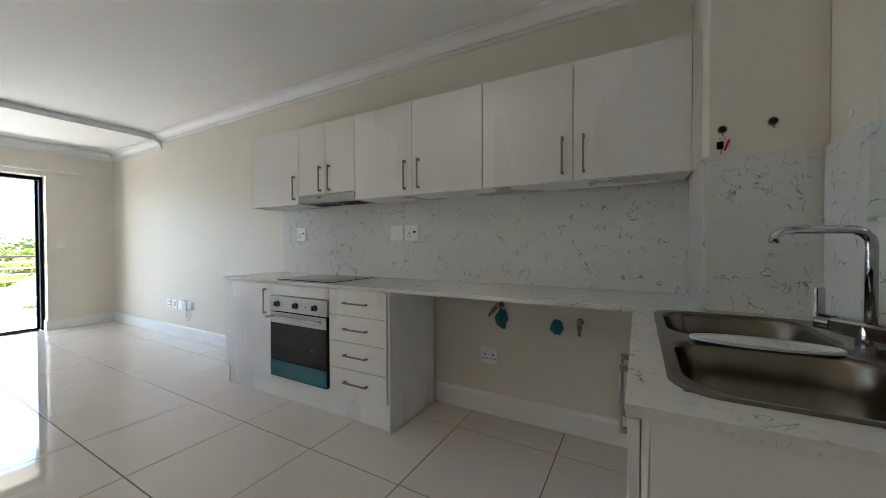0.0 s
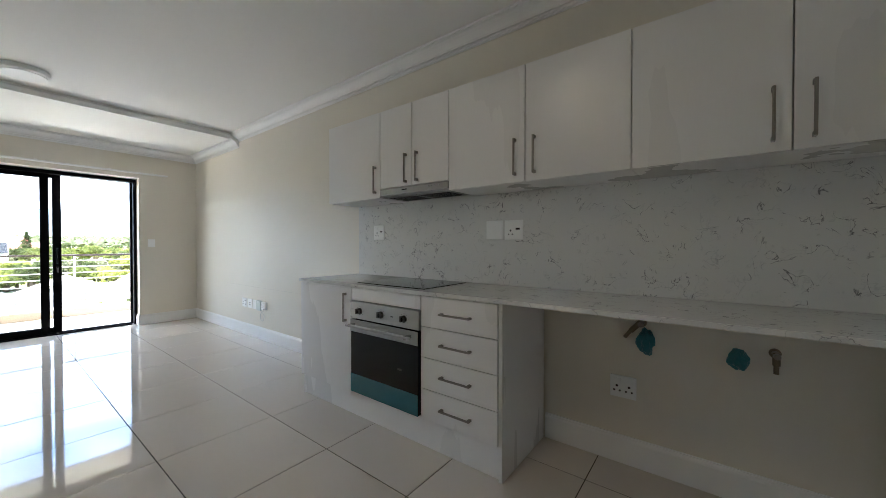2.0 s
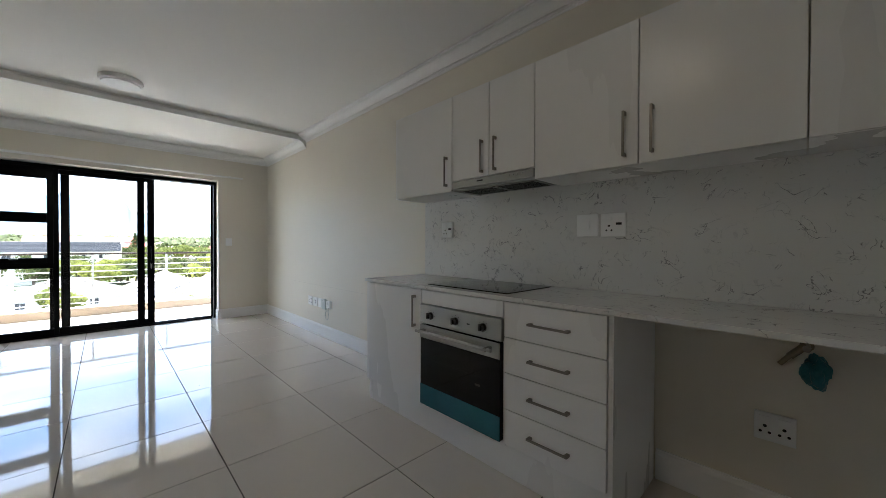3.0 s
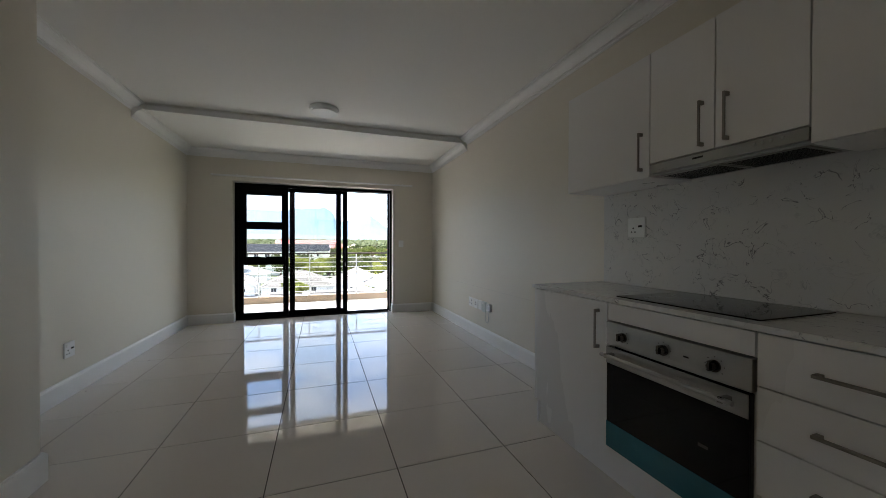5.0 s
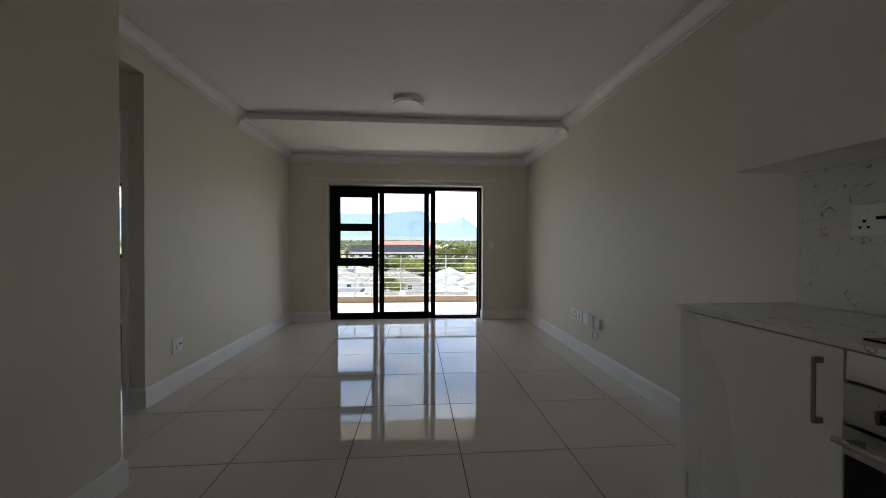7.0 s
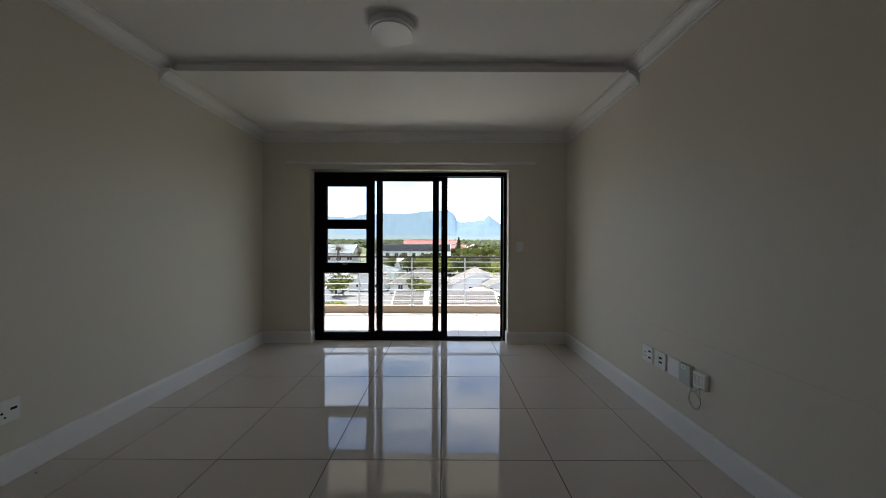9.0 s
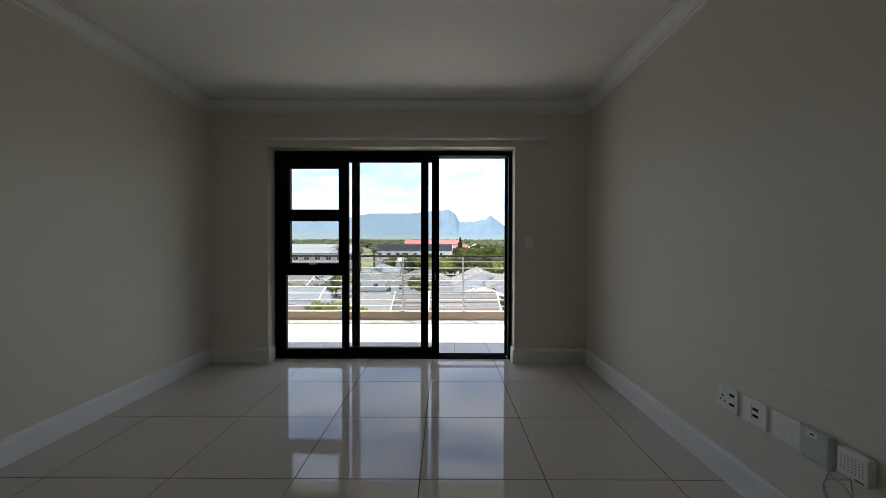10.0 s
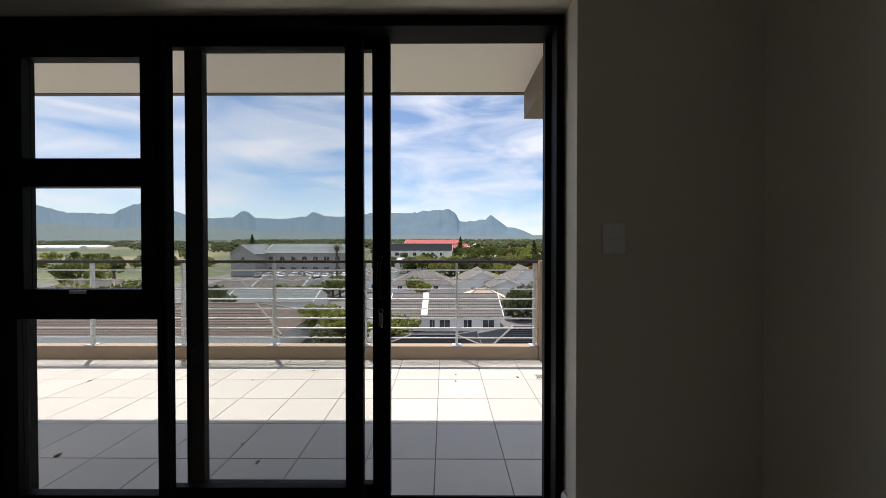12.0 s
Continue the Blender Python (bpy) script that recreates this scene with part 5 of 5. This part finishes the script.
sch = house("long grey two-storey school block with a sheet roof", -134.5, -65.0, -33.5, 13.0, 8.0, 11.0, "across", ROOFSCHOOL, GREYWALL,
            windows=[(-63 + 4.1 * k, 1.9) for k in range(8)], win_z=5.0, win_h=1.6, courses=10, over=0.5, category="school")
for k in range(8):
    house_window(sch, -134.5, -63 + 4.1 * k, G + 1.2, 1.9, 1.6)
dk = house("long white hall with a dark roof and columns", -177.0, -34.0, 4.5, 16.0, 7.2, 10.3, "across", ROOFDARK, windows=[(-31 + 4.4 * k, 2.0) for k in range(8)], win_z=4.6, win_h=1.6, courses=8, category="hall")
for k in range(10):
    part("column", box(bmesh.new(), -176.0, -33.6 + 4.2 * k, G, -175.4, -33.0 + 4.2 * k, G + 7.0), WHITEWALL, dk)
house("long white building with a red roof", -306.0, -33.0, 15.0, 18.0, 8.9, 11.5, "across", ROOFRED, windows=[(-30 + 5 * k, 2.2) for k in range(9)], win_z=4.0, win_h=1.8, courses=6, category="building")
house("beige-roofed hall among trees", -268.0, 16.0, 34.0, 20.0, 4.4, 9.2, "hip", ROOFBEIGE, courses=6, category="hall")
house("low building with a faded red roof", -300.0, 4.0, 20.0, 12.0, 5.0, 8.0, "across", ROOFRED, courses=6, category="building")
house("white house with a red roof", -228.0, 34.0, 44.0, 10.0, 4.4, 7.6, "across", ROOFRED, courses=6)
for x, y0, count in ((-455, -528, 5), (-432, -500, 3), (-480, -540, 4)):
    for k in range(count):
        b = bmesh.new()
        extrude(b, [(5.5 * math.cos(a), 3.6 * math.sin(a)) for a in [math.pi * q / 8 for q in range(9)]], lambda u, v, q=k: (x + u, y0 + 20 * q, G + v),
                lambda u, v, q=k: (x + u, y0 + 19.2 + 20 * q, G + v))
        solid("greenhouse", b, ROOFWHITE, "long white plastic greenhouse tunnel in the fields", "greenhouse", group="greenhouses in the fields")


def car(x, y, mat):
    c = thing("car", "parked car in front of the school", "car", (x, y, G + 0.06), "cars in the car park")
    b = bmesh.new()
    extrude(b, [(-2.1, 0.35), (2.1, 0.35), (2.15, 0.8), (1.3, 0.95), (0.6, 1.45), (-1.2, 1.45), (-1.8, 0.98), (-2.15, 0.85)], lambda u, v: (u, -0.85, v), lambda u, v: (u, 0.85, v))
    part("body", b, mat, c)
    part("glazing", box(bmesh.new(), -1.1, -0.86, 1.0, 0.7, 0.86, 1.36), DARKPANE, c)
    part("windscreen", extrude(bmesh.new(), [(1.28, 0.97), (1.31, 0.98), (0.65, 1.43), (0.62, 1.43)], lambda u, v: (u, -0.75, v), lambda u, v: (u, 0.75, v)), DARKPANE, c)
    for wx in (-1.35, 1.3):
        for wy in (-0.80, 0.80):
            part("wheel", rod(bmesh.new(), (wx, wy - 0.1, 0.31), (wx, wy + 0.1, 0.31), 0.31, 16), BLACK, c)
    return c


SILVER = shader("silver_car_paint", (0.45, 0.46, 0.47), 0.25, 0.5, vary=0.03)
CARWHITE = shader("white_car_paint", (0.75, 0.75, 0.75), 0.2, vary=0.02)
random.seed(12)
for k in range(11):
    car(-124 + random.uniform(-1, 1), -62.0 + 2.9 * k, random.choice((CARWHITE, CARWHITE, SILVER)))
for k in range(4):
    car(-130, -58.0 + 3.4 * k, random.choice((CARWHITE, SILVER)))


# ---- trees ----
def crown_mesh(name, seed, n, size, flat, mat):
    """Many small leaf clumps on a set of lobes, uneven and with gaps; about 1 m in radius."""
    rng = random.Random(seed)
    lobes = [(Vector((rng.uniform(-0.6, 0.6), rng.uniform(-0.6, 0.6), rng.uniform(-0.35, 0.55) * flat)), rng.uniform(0.28, 0.55)) for _ in range(9)]
    verts, faces = [], []
    for _ in range(n):
        c, r = rng.choice(lobes)
        d = Vector((rng.gauss(0, 1), rng.gauss(0, 1), rng.gauss(0, 1))).normalized()
        p = c + Vector((d.x, d.y, d.z * flat)) * r * rng.uniform(0.72, 1.06)
        q = Euler((rng.uniform(0, 6.3), rng.uniform(0, 6.3), rng.uniform(0, 6.3))).to_matrix()
        s = size * rng.uniform(0.6, 1.3)
        k = len(verts)
        for u, v, w in ((-1, -0.6, 0), (0.2, -0.8, 0.25), (1, 0.1, 0), (0.3, 0.8, 0.2), (-0.7, 0.6, -0.1)):
            verts.append(p + q @ Vector((u * s, v * s, w * s)))
        faces += [(k, k + 1, k + 2), (k, k + 2, k + 3), (k, k + 3, k + 4)]
    me = bpy.data.meshes.new(name)
    me.from_pydata(verts, [], faces)
    me.materials.append(mat)
    return me


def trunk_mesh(seed):
    rng = random.Random(seed)
    b = bmesh.new()
    rod(b, (0, 0, -1.7), (0.03, 0.02, -0.5), 0.10, 8, 0.07)
    for k in range(5):
        a = k * 1.26 + rng.uniform(-0.3, 0.3)
        rod(b, (0.03, 0.02, -0.55), (0.5 * math.cos(a), 0.5 * math.sin(a), rng.uniform(-0.1, 0.3)), 0.05, 6, 0.015)
    return finish("trunk", b, BARK)


CROWNS = [[crown_mesh("crown", 10 * m + v, 700, 0.085, 0.8, mat) for v in range(2)] for m, mat in enumerate(LEAVES)]
RUSTCROWN = crown_mesh("crown", 77, 500, 0.09, 0.8, RUST)
TRUNKS = [trunk_mesh(v) for v in range(2)]
TREE_LABELS = ("leafy green garden tree", "bright yellow-green bushy tree", "dark green tree with a dense crown", "grey-green tree with fine foliage")


def tree(s, d, radius, height, look_of=0, ground=None, label=""):
    """A tree whose crown ends height metres over the ground."""
    x, y = spot(s, d)
    rng = random.Random(int(abs(s) * 9973 + d * 31))
    cz = height - radius * 0.85
    t = thing("tree", label or TREE_LABELS[look_of], "tree", (x, y, G))
    c = new("crown", CROWNS[look_of][rng.randrange(2)])
    c.parent, c.location, c.scale = t, (0, 0, cz), (radius, radius, radius)
    c.rotation_euler = (0, 0, rng.uniform(0, 6.3))
    k = new("trunk", TRUNKS[rng.randrange(2)])
    k.parent, k.location, k.scale = t, (0, 0, cz), (radius, radius, max(0.4, cz / 1.7))
    return t


# gardens close by
for s, d, r, h, m in ((-0.33, 45, 2.6, 4.6, 1), (-0.29, 43, 2.2, 3.9, 1), (-0.38, 47, 2.0, 4.2, 1), (-0.255, 44, 1.8, 3.3, 1), (-0.34, 41, 1.7, 3.0, 3), (-0.12, 42, 1.9, 3.6, 1), (-0.15, 44, 1.6, 3.2, 0),
                      (0.235, 58, 3.3, 5.6, 3), (0.21, 57, 2.4, 4.8, 2), (0.265, 60, 2.6, 5.2, 3), (-0.078, 74, 2.4, 4.8, 0), (-0.065, 73, 1.7, 4.2, 1), (-0.32, 78, 2.6, 4.8, 0), (-0.30, 79, 2.0, 4.4, 1),
                      (-0.36, 72, 1.8, 3.6, 0), (-0.40, 72, 1.9, 3.5, 1), (-0.44, 71, 1.7, 3.3, 0), (-0.48, 72, 1.8, 3.4, 0), (-0.52, 70, 1.6, 3.2, 1), (-0.66, 62, 2.2, 4.4, 2), (-0.63, 58, 1.8, 3.6, 3),
                      (-0.95, 66, 2.6, 4.5, 0), (-1.02, 70, 3.0, 5.0, 1), (-0.88, 72, 2.4, 4.6, 0), (-1.1, 90, 3.6, 7.0, 0), (-1.0, 95, 3.4, 6.6, 1), (-0.95, 110, 4.0, 7.5, 0), (-1.05, 120, 4.2, 7.0, 0),
                      (-0.9, 52, 2.2, 3.6, 2), (-0.98, 54, 1.8, 3.2, 0), (0.30, 62, 2.4, 5.0, 0), (0.13, 70, 1.6, 3.4, 0)):
    tree(s, d, r * 1.22, h + 0.6, m)
# street trees and gardens further out
random.seed(31)
for k in range(34):
    s = -0.14 + 0.46 * k / 33 + random.uniform(-0.02, 0.02)
    d = random.uniform(118, 165)
    if -0.02 < s < 0.17 and d > 130:
        d = random.uniform(112, 126)
    tree(s, d, random.uniform(2.6, 4.2), random.uniform(5.0, 8.2), random.choice((0, 0, 1, 2, 3)))
for k in range(26):
    s = -0.1 + 0.42 * k / 25 + random.uniform(-0.02, 0.02)
    tree(s, random.uniform(195, 260), random.uniform(3.0, 5.0), random.uniform(6.5, 10.5), random.choice((0, 2, 2, 3)))
for k in range(16):
    tree(-1.35 + 0.045 * k + random.uniform(-0.02, 0.02), random.uniform(150, 210), random.uniform(3.0, 4.6), random.uniform(4.5, 7.0), random.choice((0, 1, 2)))
# bright trees round the lawn
for k in range(8):
    tree(-0.065 + 0.016 * k + random.uniform(-0.005, 0.005), random.uniform(121, 131), random.uniform(2.8, 3.6), random.uniform(6.6, 8.2), random.choice((1, 1, 0)))
for k in range(6):
    tree(0.185 + 0.017 * k, random.uniform(118, 128), random.uniform(2.8, 3.8), random.uniform(6.6, 8.6), random.choice((1, 1, 2)))
for k in range(9):
    tree(0.07 + 0.023 * k, random.uniform(172, 190), random.uniform(3.6, 4.8), random.uniform(8.6, 10.8), random.choice((1, 0, 1)))
x, y = spot(0.235, 118)
t = thing("shrub", "rust-coloured flowering shrub by the lawn", "shrub", (x, y, G))
c = new("crown", RUSTCROWN)
c.parent, c.location, c.scale = t, (0, 0, 2.4), (3.2, 3.2, 2.6)

# lawn between the trees
x, y = spot(0.10, 150)
structure("lawn", box(bmesh.new(), x - 26, y - 10, G - 0.4, x + 24, y + 20, G + 0.08), shader("mown_lawn", (0.25, 0.27, 0.07), 0.9, vary=0.2, scale=0.1, grain=0.15, grain_scale=2), "bright mown lawn between the trees", "lawn")

# far woods: one drift of clumps
rng = random.Random(5)
verts, faces = [], []
for k in range(5200):
    d = 320 * (4.6 ** rng.random())
    s = rng.uniform(-1.45, 0.42)
    if -1.22 < s < -0.92 and d < 500:
        continue
    if noise.noise(Vector((s * 14, d * 0.004, 1))) < (-0.18 if s < -0.35 else -0.35):
        continue
    x, y = spot(s, d)
    h = rng.uniform(3.5, 9.5) * (1 if s > -0.6 else 0.6)
    for q in range(5):
        p = Vector((x + rng.gauss(0, 2.2), y + rng.gauss(0, 3.0), G + h * (0.25 + 0.17 * q)))
        r = h * rng.uniform(0.20, 0.34)
        i = len(verts)
        turn = rng.uniform(0, 6.3)
        for a in range(5):
            verts.append(p + Vector((r * math.cos(turn + a * 1.257), r * math.sin(turn + a * 1.257), rng.uniform(-0.35, 0.2) * r)))
        verts.append(p + Vector((0, 0, r * 0.9)))
        verts.append(p - Vector((0, 0, r)))
        for a in range(5):
            c = (a + 1) % 5
            faces += [(i + a, i + c, i + 5), (i + c, i + a, i + 6)]
me = bpy.data.meshes.new("far_woods")
me.from_pydata(verts, [], faces)
me.materials.append(foliage("far_leaves", (0.085, 0.11, 0.05), (0.16, 0.18, 0.09)))
tagged(new("far_woods", me), "distant belts of dark green trees on the plain", "woods", kind="stuff")


def conifer(s, d, height):
    x, y = spot(s, d)
    t = thing("conifer", "tall dark green pine standing over the trees", "tree", (x, y, G))
    part("trunk", rod(bmesh.new(), (0, 0, 0), (0, 0, height), 0.35, 8, 0.05), BARK, t)
    rng = random.Random(int(d))
    verts, faces = [], []
    for k in range(900):
        u = rng.random() ** 0.7
        z = height * (0.18 + 0.82 * u)
        r = height * 0.27 * (1.05 - u) * rng.uniform(0.5, 1.1) * (0.75 + 0.25 * math.sin(u * 40))
        a = rng.uniform(0, 6.3)
        p = Vector((r * math.cos(a), r * math.sin(a), z - r * 0.2))
        q = Euler((rng.uniform(0, 6.3), rng.uniform(0, 6.3), a)).to_matrix()
        w = height * 0.022
        i = len(verts)
        for v in ((-1, -0.5, 0), (1, -0.4, 0.1), (1.2, 0.5, -0.2), (-0.8, 0.6, 0)):
            verts.append(p + q @ (Vector(v) * w))
        faces.append((i, i + 1, i + 2, i + 3))
    me = bpy.data.meshes.new("crown")
    me.from_pydata(verts, [], faces)
    me.materials.append(LEAVES[2])
    c = new("crown", me)
    c.parent = t


conifer(-0.55, 240, 15.5)
conifer(0.045, 235, 14.2)
conifer(0.255, 150, 12.3)


def palm(s, d, height, seed):
    x, y = spot(s, d)
    t = thing("palm_tree", "tall date palm with drooping grey-green fronds", "tree", (x, y, G), "palms by the school")
    rng = random.Random(seed)
    b = bmesh.new()
    rod(b, (0, 0, 0), (0.1, 0, height - 2.4), 0.42, 12, 0.36)
    bmesh.ops.create_icosphere(b, subdivisions=2, radius=0.75, matrix=Matrix.Translation((0.1, 0, height - 2.5)))
    part("trunk", b, BARK, t)
    for k in range(46):
        a, up = rng.uniform(0, 6.3), rng.uniform(-0.5, 1.35)
        verts, faces = [], []
        ln = rng.uniform(2.8, 3.6)
        prev = None
        for q in range(9):
            u = q / 8
            out = ln * u * math.cos(up) * (1 - 0.15 * u)
            z = height - 2.4 + ln * u * math.sin(up) - 1.5 * u * u
            c = Vector((0.1 + out * math.cos(a), out * math.sin(a), z))
            side = Vector((-math.sin(a), math.cos(a), 0)) * (0.42 * math.sin(math.pi * min(1, u * 0.9 + 0.1)))
            for sg in (-1, 1):
                i = len(verts)
                tip = c + side * sg + Vector((math.cos(a) * 0.25, math.sin(a) * 0.25, -0.22))
                along = Vector((math.cos(a), math.sin(a), 0)) * 0.10
                verts += [c - along, c + along, tip]
                faces.append((i, i + 1, i + 2))
            if prev is not None:
                i = len(verts)
                w = Vector((-math.sin(a), math.cos(a), 0)) * 0.03
                verts += [prev - w, prev + w, c + w, c - w]
                faces.append((i, i + 1, i + 2, i + 3))
            prev = c
        me = bpy.data.meshes.new("frond")
        me.from_pydata(verts, [], faces)
        me.materials.append(LEAVES[3])
        f = new("frond", me)
        f.parent = t


palm(-0.308, 108, 12.6, 1)
palm(-0.205, 112, 11.6, 2)
palm(-0.245, 128, 10.5, 3)

# the land rises gently from the building towards the hills
RISE = Matrix.Translation((EYE_X, 0, 1.15)) @ Matrix.Rotation(0.021, 4, "Y") @ Matrix.Translation((-EYE_X, 0, -1.15))
for ob in [q for q in bpy.data.objects if q not in building and not q.parent]:
    ob.matrix_basis = RISE @ ob.matrix_basis

# ---- floor tiles ----
floor = structure("floor", box(bmesh.new(), WEST - T, -5.2, -0.3, EAST + T, NORTH + T, -0.0025), GROUT, "cream polished porcelain tiles with thin dark joints", "floor")


def tile_mesh(name, w, d, t, bev, mat):
    b = box(bmesh.new(), 0, 0, -t, w, d, 0)
    top = [q for q in b.edges if all(v.co.z > -1e-5 for v in q.verts)]
    bmesh.ops.bevel(b, geom=top, offset=bev, segments=1, affect="EDGES")
    return finish(name, b, mat)


def tile_field(parent, x0, x1, y0, y1, ox, oy, pitch, joint, z, t, bev, mat, skip=None):
    cache = {}
    i0, i1 = math.floor((x0 - ox) / pitch), math.ceil((x1 - ox) / pitch)
    j0, j1 = math.floor((y0 - oy) / pitch), math.ceil((y1 - oy) / pitch)
    for i in range(i0, i1):
        for j in range(j0, j1):
            a0, a1 = max(ox + i * pitch + joint / 2, x0), min(ox + (i + 1) * pitch - joint / 2, x1)
            c0, c1 = max(oy + j * pitch + joint / 2, y0), min(oy + (j + 1) * pitch - joint / 2, y1)
            if a1 - a0 < 0.01 or c1 - c0 < 0.01:
                continue
            key = (round(a1 - a0, 4), round(c1 - c0, 4))
            if key not in cache:
                cache[key] = tile_mesh("tile", *key, t, bev, mat)
            ob = new("tile", cache[key])
            ob.location = (a0, c0, z + random.uniform(-0.0003, 0.0003))
            ob.rotation_euler = (random.uniform(-0.0004, 0.0004), random.uniform(-0.0004, 0.0004), 0)
            ob.parent = parent


random.seed(4)
tile_field(floor, FX + 0.001, EAST, SOUTH, NORTH, -2.07, 1.38, PITCH, 0.0048, 0.0, 0.002, 0.0008, TILE)
tile_field(floor, WEST + 0.001, SOUTH_END, -5.0, SOUTH - 0.101, -2.07, 1.38, PITCH, 0.0048, 0.0, 0.002, 0.0008, TILE)
tile_field(floor, SOUTH_END + 0.0005, NEAR_END, -3.2, SOUTH - 0.0005, -2.07, 1.38, PITCH, 0.0048, 0.0, 0.002, 0.0008, TILE)
patio = structure("balcony_floor", box(bmesh.new(), KX, -5.2, BZ - 0.011, WEST - T - 0.021, 2.11, BZ - 0.004), PATIOGROUT, "pale square stone tiles on the balcony", "floor")
tile_field(patio, KX + 0.002, WEST - T - 0.022, -5.2, 2.108, -7.493, 1.022, 0.405, 0.006, BZ, 0.0035, 0.0015, PATIO)
